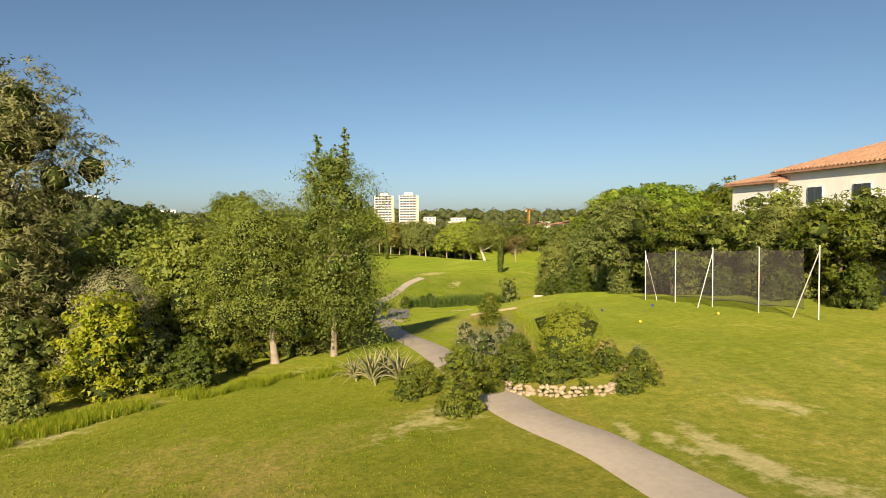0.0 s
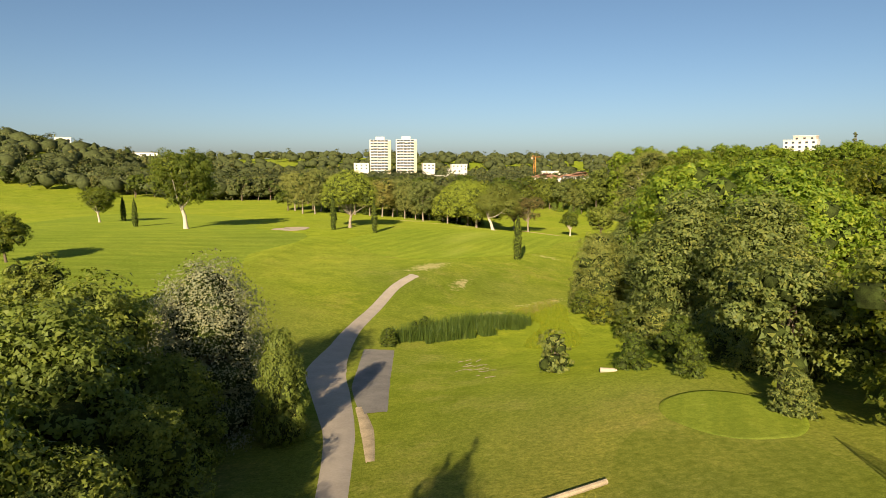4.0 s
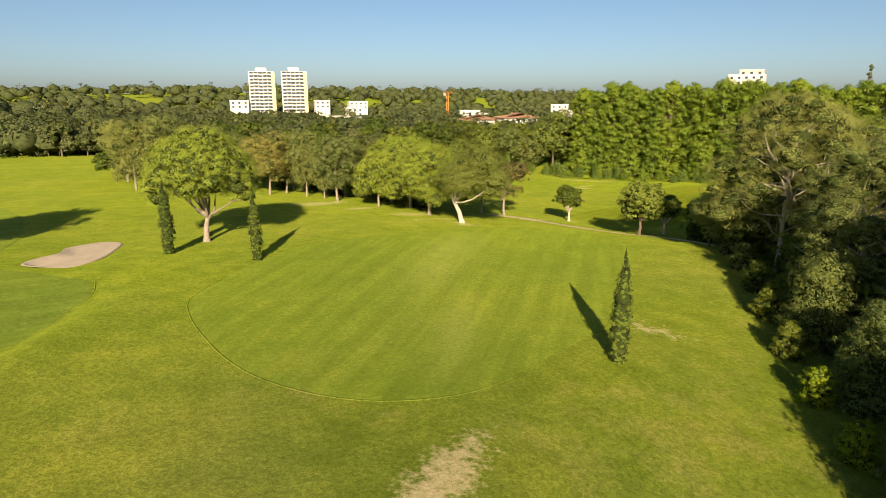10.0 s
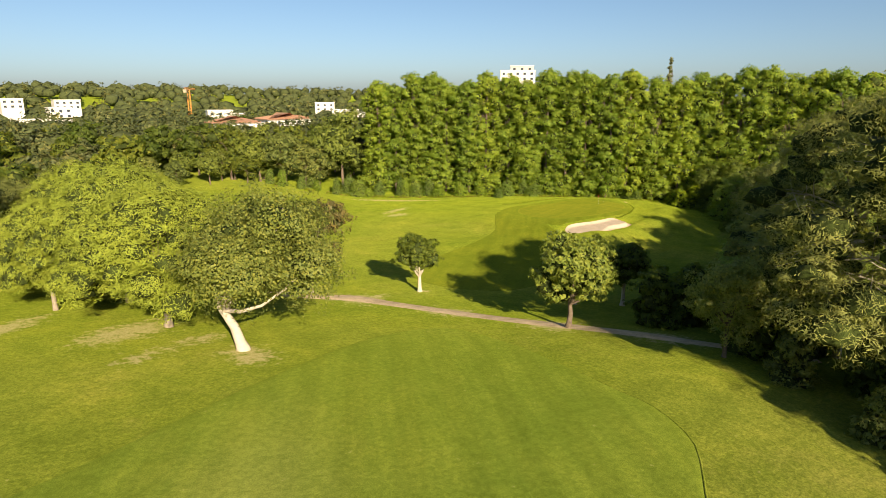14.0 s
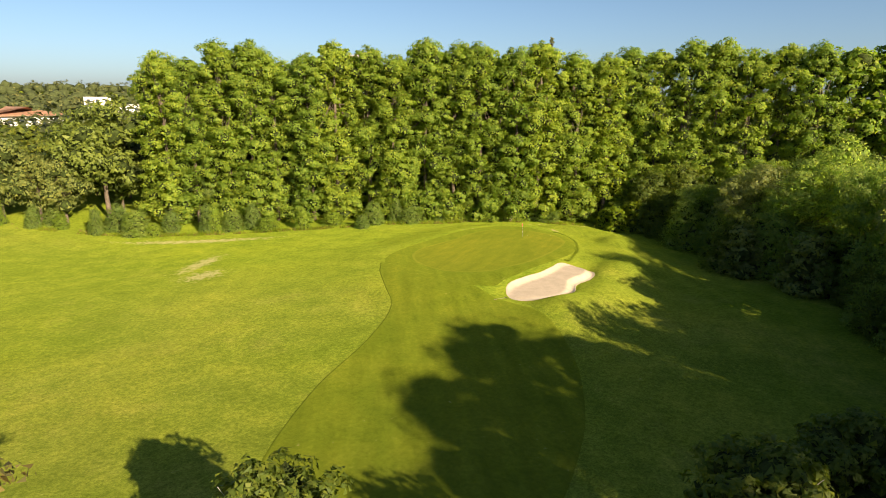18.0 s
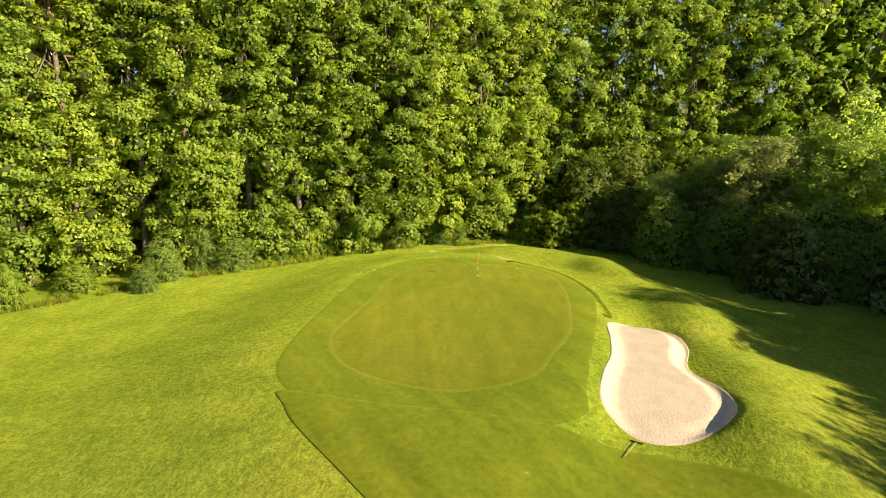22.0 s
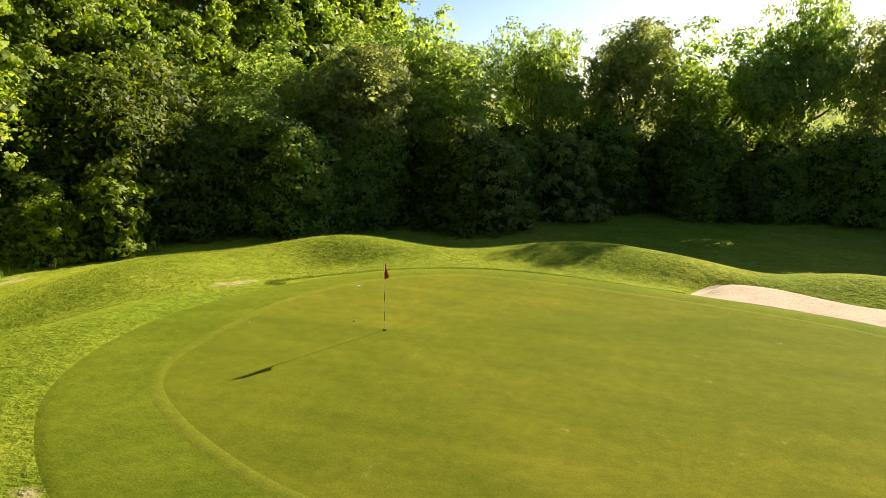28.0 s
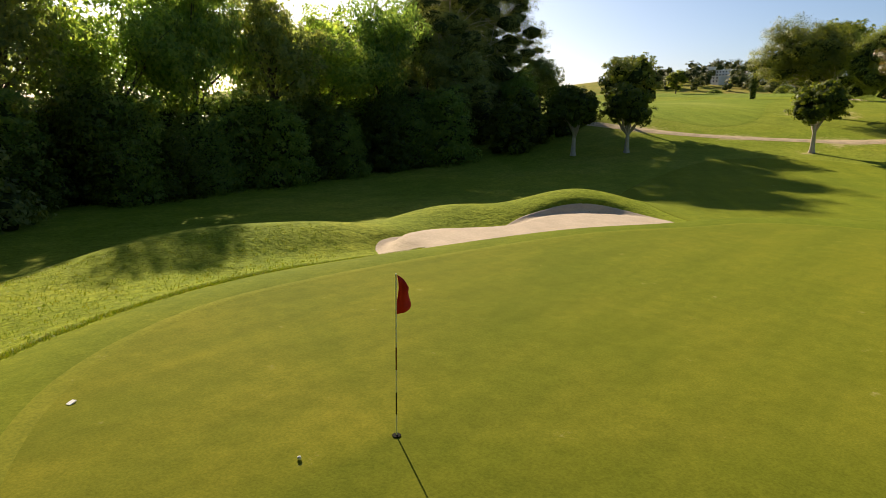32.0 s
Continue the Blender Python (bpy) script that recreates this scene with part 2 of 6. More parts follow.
PATH = plain("pale_path_concrete", (0.47, 0.40, 0.325), 0.9, 0, 0.09, 0.6, 0.004)
SLAB = plain("grey_slab_concrete", (0.27, 0.245, 0.215), 0.9, 0, 0.14, 0.7, 0.006)
STONE = plain("pale_limestone", (0.40, 0.32, 0.22), 0.9, 0, 0.2, 2.5, 0.02)
BARK = plain("grey_brown_bark", (0.17, 0.13, 0.095), 0.95, 0, 0.3, 3.0, 0.03)
BARK_PALE = plain("pale_bark", (0.33, 0.27, 0.21), 0.9, 0, 0.2, 3.0, 0.02)
BARK_WHITE = plain("whitewashed_trunk", (0.52, 0.45, 0.36), 0.85, 0, 0.12, 4.0, 0.01)
STEEL = plain("galvanised_steel", (0.62, 0.60, 0.56), 0.5, 0.3, 0.06, 2.0)
WALL = plain("cream_render", (0.90, 0.87, 0.80), 0.9, 0, 0.05, 0.5)
WHITE = plain("white_concrete", (0.72, 0.68, 0.60), 0.85, 0, 0.05, 0.2)
OCHRE = plain("ochre_panel", (0.60, 0.52, 0.35), 0.85, 0, 0.06, 0.2)
ORANGE = plain("orange_render", (0.60, 0.50, 0.42), 0.85, 0, 0.06, 0.2)
TILE = plain("terracotta_tile", (0.42, 0.24, 0.155), 0.85, 0, 0.22, 1.5, 0.02)
GLASS = plain("dark_window_glass", (0.05, 0.06, 0.07), 0.12, 0, 0.05, 1.0)
CRANE = plain("orange_crane_paint", (0.60, 0.26, 0.06), 0.6, 0, 0.05, 1.0)
FLAG_RED = plain("red_flag_cloth", (0.50, 0.012, 0.015), 0.8, 0, 0.08, 6.0)
BLACK = plain("black_plastic_and_pipe_shade", (0.015, 0.015, 0.015), 0.5, 0, 0.1, 8.0)
WHITE_PAINT = plain("white_paint", (0.8, 0.79, 0.76), 0.45, 0, 0.03, 6.0)
YELLOW_PAINT = plain("yellow_paint", (0.75, 0.55, 0.05), 0.5, 0, 0.05, 6.0)
BLUE_PAINT = plain("blue_paint", (0.03, 0.05, 0.25), 0.5, 0, 0.05, 6.0)

L_PLANE = foliage("plane_leaf", (0.25, 0.35, 0.05), 0.3, 0.52, 0.55, (1.35, 1.45, 0.55))
L_OAK = foliage("oak_leaf", (0.175, 0.225, 0.038), 0.25, 0.55)
L_PINE = foliage("pine_needle", (0.225, 0.255, 0.075), 0.12, 0.26, 0.7, spread=0.6)
L_STONE_PINE = foliage("stone_pine_needle", (0.245, 0.315, 0.042), 0.12, 0.2, 0.7, spread=0.6)
L_GOLD_PINE = foliage("gold_pine_needle", (0.26, 0.25, 0.065), 0.12, 0.14, 0.7, spread=0.55)
L_DARK_PINE = foliage("dark_pine_needle", (0.16, 0.175, 0.075), 0.15, 0.16, 0.7, spread=0.6)
L_CYPRESS = foliage("cypress_scale", (0.10, 0.145, 0.018), 0.2, 0.12, 0.7)
L_DARK = foliage("dark_shrub_leaf", (0.115, 0.165, 0.028), 0.2, 0.5)
L_BRIGHT = foliage("bright_shrub_leaf", (0.2, 0.28, 0.012), 0.3, 0.42)
L_YELLOW = foliage("yellow_shrub_leaf", (0.27, 0.31, 0.02), 0.25, 0.35)
L_GOLD = foliage("gold_tip_leaf", (0.21, 0.27, 0.03), 0.25, 0.3)
L_GREY = foliage("grey_shrub_leaf", (0.25, 0.265, 0.17), 0.15, 0.22, spread=0.8)
L_BROWN = foliage("brown_shrub_leaf", (0.17, 0.145, 0.05), 0.2, 0.2)
L_OLIVE = foliage("olive_green_leaf", (0.20, 0.245, 0.072), 0.2, 0.42)
L_FRESH = foliage("fresh_tree_leaf", (0.185, 0.232, 0.045), 0.14, 0.34, spread=0.7)
L_WOOD = foliage("woodland_leaf", (0.25, 0.34, 0.10), 0.25, 0.68, 0.5, (1.25, 1.4, 0.8))
L_WOOD_OLIVE = foliage("woodland_olive_leaf", (0.29, 0.335, 0.135), 0.2, 0.66, 0.5, (1.25, 1.35, 0.8))
L_WOOD_PALE = foliage("woodland_pale_leaf", (0.30, 0.39, 0.115), 0.25, 0.7, 0.5, (1.3, 1.45, 0.75))
L_CORK = foliage("cork_oak_leaf", (0.205, 0.245, 0.055), 0.2, 0.35)
L_REED = foliage("reed_blade", (0.07, 0.12, 0.024), 0.2, 0.25)
L_GRASS = foliage("tall_grass_blade", (0.19, 0.265, 0.016), 0.5, 0.3)
L_STRAW = foliage("straw_blade", (0.27, 0.25, 0.085), 0.3, 0.25)
L_AGAVE = foliage("agave_leaf", (0.27, 0.27, 0.14), 0.15, 0.1, 0.5)
L_LIME = foliage("lime_leaf", (0.24, 0.29, 0.05), 0.2, 0.3)
# core lumps take a dark colour for the shade deep in a crown
L_CORE_SHADE = plain("crown_core_shade", (0.05, 0.068, 0.015), 0.95, 0, 0.42, 1.7, 0.3)
L_FAR_CORE_SHADE = plain("far_crown_core_shade", (0.075, 0.09, 0.032), 0.95, 0, 0.3, 0.6, 0.3)
L_FAR = foliage("far_wood_leaf", (0.11, 0.13, 0.046), 0.25, 0.2)

# ---- terrain ----
SWELLS_TEE = [
    (-159, -240, 6.34), (-126, -240, 1.14), (-93, -240, 2.73), (-178, -207, 3.19), (-145, -207, -0.08),
    (-112, -207, 6.92), (-159, -174, 0.10), (-126, -174, 1.92), (-211, -141, 2.55), (-178, -141, 3.52),
    (-145, -141, -2.61), (-112, -141, 0.44), (-79, -141, 1.76), (-225, -108, 3.06), (-192, -108, 0.60),
    (-159, -108, 1.80), (-126, -108, 0.88), (-93, -108, -3.18), (-211, -75, 2.83), (-178, -75, 1.59),
    (-145, -75, 0.83), (-112, -75, 0.71), (-79, -75, 2.39), (-46, -75, -1.04), (-13, -75, -2.44),
]
SWELLS_GREEN = [
    (-225, -42, 2.51), (-192, -42, 0.75), (-159, -42, 2.17), (-126, -42, 1.14), (-93, -42, 0.43),
    (-60, -42, -1.21), (-27, -42, -2.38), (6, -42, -1.59), (39, -42, -2.12), (-211, -9, 1.86),
    (-178, -9, 0.74), (-145, -9, 0.96), (-112, -9, 0.58), (-79, -9, -0.89), (-46, -9, -1.56),
    (-13, -9, 0.53), (20, -9, -2.43), (-225, 24, 1.48), (-159, 24, 0.74), (-126, 24, 0.62),
    (-93, 24, -0.62), (-60, 24, -1.40), (-27, 24, -0.04), (6, 24, -1.75), (-211, 57, 0.61),
    (-178, 57, 0.73), (-145, 57, 0.84), (-112, 57, -0.35), (-79, 57, -0.64), (-46, 57, -2.43),
    (-13, 57, -2.91), (-192, 90, 1.22), (-93, 90, -0.44), (-60, 90, -0.71),
]
# shorter rises and hollows: x, y, height, length along x, length along y
LOCAL = [
    (-125, -250, 2.61, 9, 9), (-121, -118, -1.57, 9, 9), (-120, -169, 1.71, 9, 9), (-145, -250, 1.54, 9, 9),
    (-158, -132, 1.61, 9, 9), (-109, -94, 1.31, 9, 9), (-131, -112, 1.63, 9, 9), (-122, -104, 1.48, 9, 9),
    (-160, -225, -0.73, 9, 9), (-235, 60, 1.24, 9, 9), (-70, -55, 0.97, 9, 9), (-152, -40, -0.95, 9, 9),
    (-152, -216, -0.14, 9, 9), (-123, -209, -0.66, 9, 9),
]
FAR_HILLS = [(-430, 340, 36, 100, 90), (-780, -400, 44, 180, 200), (-300, 1000, 24, 300, 150), (250, 1150, 26, 320, 170), (750, 850, 22, 200, 220), (60, 800, 10, 160, 90)]
MOUNDS = [(8.5, -12.0, 1.56, 3.85, 2.26), (13.1, -5.1, 1.58, 4.5, 4.91), (11.2, 0.5, 0.86, 4.06, 4.27), (-2.8, -17.2, 1.48, 3.95, 3.03), (-15.7, -17.9, 1.04, 2.57, 2.44), (-23.3, -16.0, 1.5, 3.38, 2.64), (1.3, -13.2, 0.77, 4.35, 3.04), (-8.8, -16.2, 0.84, 3.0, 2.17), (4.9, -15.7, 0.14, 4.36, 3.18)]
GREEN_EDGE = [(4.4, 1.6), (3.9, 4.7), (2.0, 6.4), (-2.0, 7.7), (-6.2, 7.8), (-12, 8.6), (-15, 8.8), (-18.3, 7.6), (-20.8, 5.0), (-22.1, 1.0),
              (-21.3, -2.0), (-19.4, -4.2), (-16.6, -5.2), (-12.7, -6.6), (-7.0, -7.1), (-2.2, -7.0), (0.6, -6.3), (3.0, -4.3), (4.3, -1.2)]
BUNKER_EDGE = [(-8.4, -12.0), (-9.2, -10.0), (-12, -9.7), (-15, -9.3), (-17.8, -8.4), (-21.2, -7.9), (-23.5, -9.3), (-23.6, -11.6), (-21.6, -14.0),
               (-18.5, -14.6), (-14.8, -13.6), (-11.5, -14.4), (-9.2, -13.9)]
BUNKER1_EDGE = [(-159.6, -55.6), (-157.2, -57.2), (-154.2, -57.6), (-152, -53.1), (-151.2, -46), (-151.6, -42.8), (-154.1, -42.4), (-157, -46), (-157.2, -50), (-158.8, -53)]


def smooth_loop(pts, per=6):
    """A closed rounded outline through the corners given."""
    p = np.array(pts, float)
    out = []
    for i in range(len(p)):
        a, b, c, d = p[i - 1], p[i], p[(i + 1) % len(p)], p[(i + 2) % len(p)]
        for k in range(per):
            t = k / per
            out.append(0.5 * ((2 * b) + (c - a) * t + (2 * a - 5 * b + 4 * c - d) * t * t + (3 * b - a - 3 * c + d) * t ** 3))
    return np.array(out)


def outline_distance(x, y, loop):
    """Distance to a closed outline, negative inside."""
    best = np.full(x.shape, 1e9)
    inside = np.zeros(x.shape, bool)
    for (ax, ay), (bx, by) in zip(loop, np.roll(loop, -1, 0)):
        dx, dy = bx - ax, by - ay
        t = np.clip(((x - ax) * dx + (y - ay) * dy) / (dx * dx + dy * dy + 1e-9), 0, 1)
        best = np.minimum(best, np.hypot(x - ax - t * dx, y - ay - t * dy))
        if dy:
            inside ^= ((ay > y) != (by > y)) & (x < dx * (y - ay) / dy + ax)
    return np.where(inside, -best, best)


# the neighbouring fairway
SIDE_LOOP = smooth_loop([(-151, -65), (-151.5, -72), (-155, -81), (-159.5, -91), (-160, -98), (-163, -108), (-166, -118), (-169, -130), (-190, -140), (-220, -125), (-238, -90), (-238, -40), (-230, 20), (-205, 30), (-184, 10), (-170, -15), (-164, -38), (-163.5, -54), (-156, -61)])
GREEN_LOOP, BUNKER_LOOP, BUNKER1_LOOP = smooth_loop(GREEN_EDGE), smooth_loop(BUNKER_EDGE), smooth_loop(BUNKER1_EDGE)


def step(v, a, b):
    t = np.clip((v - a) / (b - a), 0, 1)
    return t * t * (3 - 2 * t)


def ground_z(x, y):
    """The height of the land."""
    x, y = np.asarray(x, float), np.asarray(y, float)
    z = np.full(np.broadcast(x, y).shape, 2.0)
    for cx, cy, h in SWELLS_TEE + SWELLS_GREEN:
        z = z + h * np.exp(-((x - cx) ** 2 + (y - cy) ** 2) / 1250)
    for cx, cy, h, sx, sy in LOCAL + FAR_HILLS:
        z = z + h * np.exp(-(((x - cx) / sx) ** 2 + ((y - cy) / sy) ** 2) / 2)
    near = (x > -45) & (x < 30) & (y > -40) & (y < 30)
    if near.any():
        xs, ys = np.broadcast_to(x, z.shape)[near], np.broadcast_to(y, z.shape)[near]
        zs = z[near]
        far, sandy = outline_distance(xs, ys, GREEN_LOOP), outline_distance(xs, ys, BUNKER_LOOP)
        w = 1 - step(far / (6.8 + 9.0 * step(ys - 0.25 * xs, -3, 7)), 0.05, 1.0)
        zs = zs * (1 - w) + w * 0.004 * (xs + 8)
        for cx, cy, h, sx, sy in MOUNDS:
            zs = zs + step(far, 0.0, 5.0) * step(sandy, -1.2, 0.7) * h * np.exp(-(((xs - cx) / sx) ** 2 + ((ys - cy) / sy) ** 2) / 2)
        b = 1 - step(sandy, -0.95, 0.3)
        zs = zs * (1 - b) + b * (-1.0 + 0.03 * (xs + 16))
        z[near] = zs
    near = (x > -170) & (x < -140) & (y > -68) & (y < -35)
    if near.any():
        xs, ys = np.broadcast_to(x, z.shape)[near], np.broadcast_to(y, z.shape)[near]
        b = 1 - step(outline_distance(xs, ys, BUNKER1_LOOP), -1.7, 0.5)
        z[near] = z[near] * (1 - b) + b * (5.85 + 0.25 * (z[near] - 6.0))
    near = (x > -195) & (x < -140) & (y > -142) & (y < -58)
    if near.any():
        xs, ys = np.broadcast_to(x, z.shape)[near], np.broadcast_to(y, z.shape)[near]
        out = outline_distance(xs, ys, SIDE_LOOP)
        ends = step(ys, -138, -122) * (1 - step(ys, -78, -64))
        z[near] = z[near] + ends * (0.45 * np.exp(-((out - 3.5) / 3.0) ** 2) - 0.75 * (1 - step(out, -1.0, 2.6)) * (1 - step(-out, 5, 24)))
    return z


# worn spots: x, y, length, breadth, turn
WORN = [(-128.6, -105.8, 5.5, 1.6, 42), (-140.6, -230.3, 2.8, 0.9, -20), (-136.4, -228.2, 1.6, 0.7, -10), (-139.6, -233.2, 1.8, 0.5, -38), (-113, -119, 5.0, 0.9, 22), (-122, -125, 3.2, 0.8, 30), (-124.5, -113, 3.0, 1.0, 60),
        (-104.8, -22.0, 5.0, 2.6, 20), (-120.5, -9.0, 7.0, 2.6, 35), (-113, -15, 5.0, 1.6, 40), (-116, -5, 4.0, 1.5, 50), (-34.6, 29.6, 3.4, 2.0, 0), (-30, 36, 6.0, 1.5, 20), (-105.5, -29.8, 3.0, 1.0, 20), (-100.2, -27.8, 2.5, 1.3, 0), (-121.3, -11.3, 5.0, 1.2, 30), (-76.9, -21, 2.0, 1.0, 0), (-159.3, -222.8, 3.2, 0.6, 65), (-157.6, -219.2, 2.4, 0.5, 60), (-146.3, -225.8, 1.6, 0.6, 0), (-98.9, -35.5, 2.0, 1.5, 0), (-146.9, -226.8, 1.6, 0.6, 30), (-70.2, -21.6, 1.2, 1.0, 0),
        (-99, -33, 2.0, 1.6, 0), (-79, -22, 3.5, 2.6, 110), (-74.5, -32, 4.0, 2.2, 112), (-70.5, -43, 4.0, 2.6, 108), (-67, -53, 4.0, 2.6, 110), (-83, -17.5, 3.0, 2.0, 140), (-71, -45, 2.0, 1.4, 0), (7.8, -2.1, 0.9, 0.35, 70), (5.5, -0.9, 0.35, 0.2, 30), (1.0, 10.7, 0.45, 0.3, 20), (1.9, 9.6, 0.35, 0.22, 0), (20.5, -0.5, 3.0, 0.6, -70), (16.6, 5.5, 3.0, 0.5, -52), (-101, -88, 3.5, 1.2, -40), (-150, -214.6, 2.2, 1.0, 0), (-20, 50, 14, 1.2, -52)]


def wear(x, y):
    w = np.zeros(np.shape(x))
    for cx, cy, a, b, turn in WORN:
        c, s = math.cos(radians(turn)), math.sin(radians(turn))
        u, v = ((x - cx) * c + (y - cy) * s) / a, (-(x - cx) * s + (y - cy) * c) / b
        w = np.maximum(w, np.exp(-(u * u + v * v) * 0.9))
    return w


# bleached streaks on the fairway: x, y, length, breadth, turn
PALE = [(-114.5, -65.0, 9.0, 2.4, 58), (-119.5, -84.5, 9.0, 1.6, 64), (-110, -57, 12.0, 3.5, 55)]


def paleness(x, y):
    w = np.zeros(np.shape(x))
    for cx, cy, a, b, turn in PALE:
        c, s = math.cos(radians(turn)), math.sin(radians(turn))
        u, v = ((x - cx) * c + (y - cy) * s) / a, (-(x - cx) * s + (y - cy) * c) / b
        w = np.maximum(w, 0.5 * np.exp(-(u * u + v * v)))
    return w


def dryness(x, y):
    """The land is parched at the start and lush round the green."""
    return 0.30 + 0.35 * (1 - step(y, -150, -20)) - 0.2 * step(y, -26, -10) * step(x, -40, -22) + 0.5 * (1 - step(y, -222, -205)) - 0.5 * step(x, -136, -122) * step(y, -176, -160) * (1 - step(y, -132, -116)) - 0.2 * (1 - step(x, -148, -136)) * step(y, -150, -130) * (1 - step(y, -62, -40))


def gz(x, y):
    return float(ground_z(np.array([x]), np.array([y]))[0])


# ---- mesh helpers ----


def mesh_of(name, verts, faces, material, smooth=False, inner=None, inner_from=0):
    me = bpy.data.meshes.new(name)
    me.from_pydata([tuple(v) for v in np.asarray(verts).tolist()], [], [tuple(f) for f in faces])
    me.materials.append(material)
    if inner:
        me.materials.append(inner)
        ids = np.zeros(len(me.polygons), np.int32)
        ids[inner_from:] = 1
        me.polygons.foreach_set("material_index", ids)
    if smooth:
        me.polygons.foreach_set("use_smooth", [True] * len(me.polygons))
    me.update()
    return me


def part(name, vf, material, parent=None, label="", smooth=False):
    """One mesh object from (verts, faces), under its thing."""
    ob = new(name, mesh_of(name, vf[0], vf[1], material, smooth))
    if parent:
        ob.parent = parent
    return tagged(ob, label)


def join(*pieces):
    vs, fs, n = [], [], 0
    for v, f in pieces:
        v = np.asarray(v, float).reshape(-1, 3)
        vs.append(v)
        fs += [tuple(i + n for i in q) for q in f]
        n += len(v)
    return np.concatenate(vs), fs


def box(x0, y0, z0, x1, y1, z1, b=0.0):
    """A block; b chamfers its upright edges and top."""
    if not b:
        v = [(x, y, z) for z in (z0, z1) for x, y in ((x0, y0), (x1, y0), (x1, y1), (x0, y1))]
        return np.array(v), [(3, 2, 1, 0), (4, 5, 6, 7), (0, 1, 5, 4), (1, 2, 6, 5), (2, 3, 7, 6), (3, 0, 4, 7)]
    ring = [(x0 + b, y0), (x1 - b, y0), (x1, y0 + b), (x1, y1 - b), (x1 - b, y1), (x0 + b, y1), (x0, y1 - b), (x0, y0 + b)]
    cx, cy = (x0 + x1) / 2, (y0 + y1) / 2
    top = [(cx + (x - cx) * (1 - b / max(x1 - x0, 1e-6)), cy + (y - cy) * (1 - b / max(y1 - y0, 1e-6))) for x, y in ring]
    v = [(x, y, z0) for x, y in ring] + [(x, y, z1 - b) for x, y in ring] + [(x, y, z1) for x, y in top]
    f = [tuple(range(7, -1, -1)), tuple(range(16, 24))]
    for k in (0, 8):
        f += [(k + i, k + (i + 1) % 8, k + 8 + (i + 1) % 8, k + 8 + i) for i in range(8)]
    return np.array(v), f


def tube(points, radii, sides=7, cap=True):
    """A tapering round limb along points."""
    p = np.array(points, float)
    r = np.broadcast_to(np.array(radii, float), (len(p),))
    d = np.gradient(p, axis=0)
    d /= np.linalg.norm(d, axis=1)[:, None] + 1e-9
    ref = np.where(np.abs(d[:, 2:3]) > 0.9, [[1.0, 0.01, 0]], [[0, 0.01, 1.0]])
    u = np.cross(ref, d)
    u /= np.linalg.norm(u, axis=1)[:, None] + 1e-9
    w = np.cross(d, u)
    a = np.linspace(0, 2 * np.pi, sides, endpoint=False)
    v = (p[:, None] + r[:, None, None] * (np.cos(a)[None, :, None] * u[:, None] + np.sin(a)[None, :, None] * w[:, None])).reshape(-1, 3)
    f = [(k * sides + i, k * sides + (i + 1) % sides, (k + 1) * sides + (i + 1) % sides, (k + 1) * sides + i) for k in range(len(p) - 1) for i in range(sides)]
    if cap:
        f += [tuple(range(sides - 1, -1, -1)), tuple((len(p) - 1) * sides + i for i in range(sides))]
    return v, f


ICO = None


def blob(rng, c, r, rough=0.18):
    """A lumpy low core."""
    global ICO
    if ICO is None:
        bm = bmesh.new()
        bmesh.ops.create_icosphere(bm, subdivisions=1, radius=1)
        ICO = (np.array([v.co[:] for v in bm.verts]), [tuple(v.index for v in q.verts) for q in bm.faces])
        bm.free()
    v = ICO[0] * (1 + rough * rng.standard_normal((len(ICO[0]), 1)))
    return v * np.array(r) + np.array(c), ICO[1]


def leaf_cards(pos, nrm, tan, s, shape, kite):
    """Single leaves: a bent kite of two triangles, or one triangle."""
    tan = tan - nrm * (tan * nrm).sum(1, keepdims=True)
    tan /= np.linalg.norm(tan, axis=1)[:, None] + 1e-9
    side = np.cross(nrm, tan)
    i = np.arange(len(pos))[:, None]
    if kite:
        wing = tan * s * 0.08 - nrm * s * 0.12
        v = np.stack([pos - tan * s * 0.5, pos - side * s * shape * 0.5 + wing, pos + tan * s * 0.5, pos + side * s * shape * 0.5 + wing], 1)
        f = np.concatenate([i * 4 + [[0, 1, 2]], i * 4 + [[0, 2, 3]]], 1).reshape(-1, 3)
    else:
        v = np.stack([pos - side * s * shape * 0.5 - tan * s * 0.4, pos + side * s * shape * 0.5 - tan * s * 0.3, pos + tan * s * 0.6], 1)
        f = i * 3 + [[0, 2, 1]]
    return v.reshape(-1, 3), f


def unit(v):
    return v / (np.linalg.norm(v, axis=1)[:, None] + 1e-9)


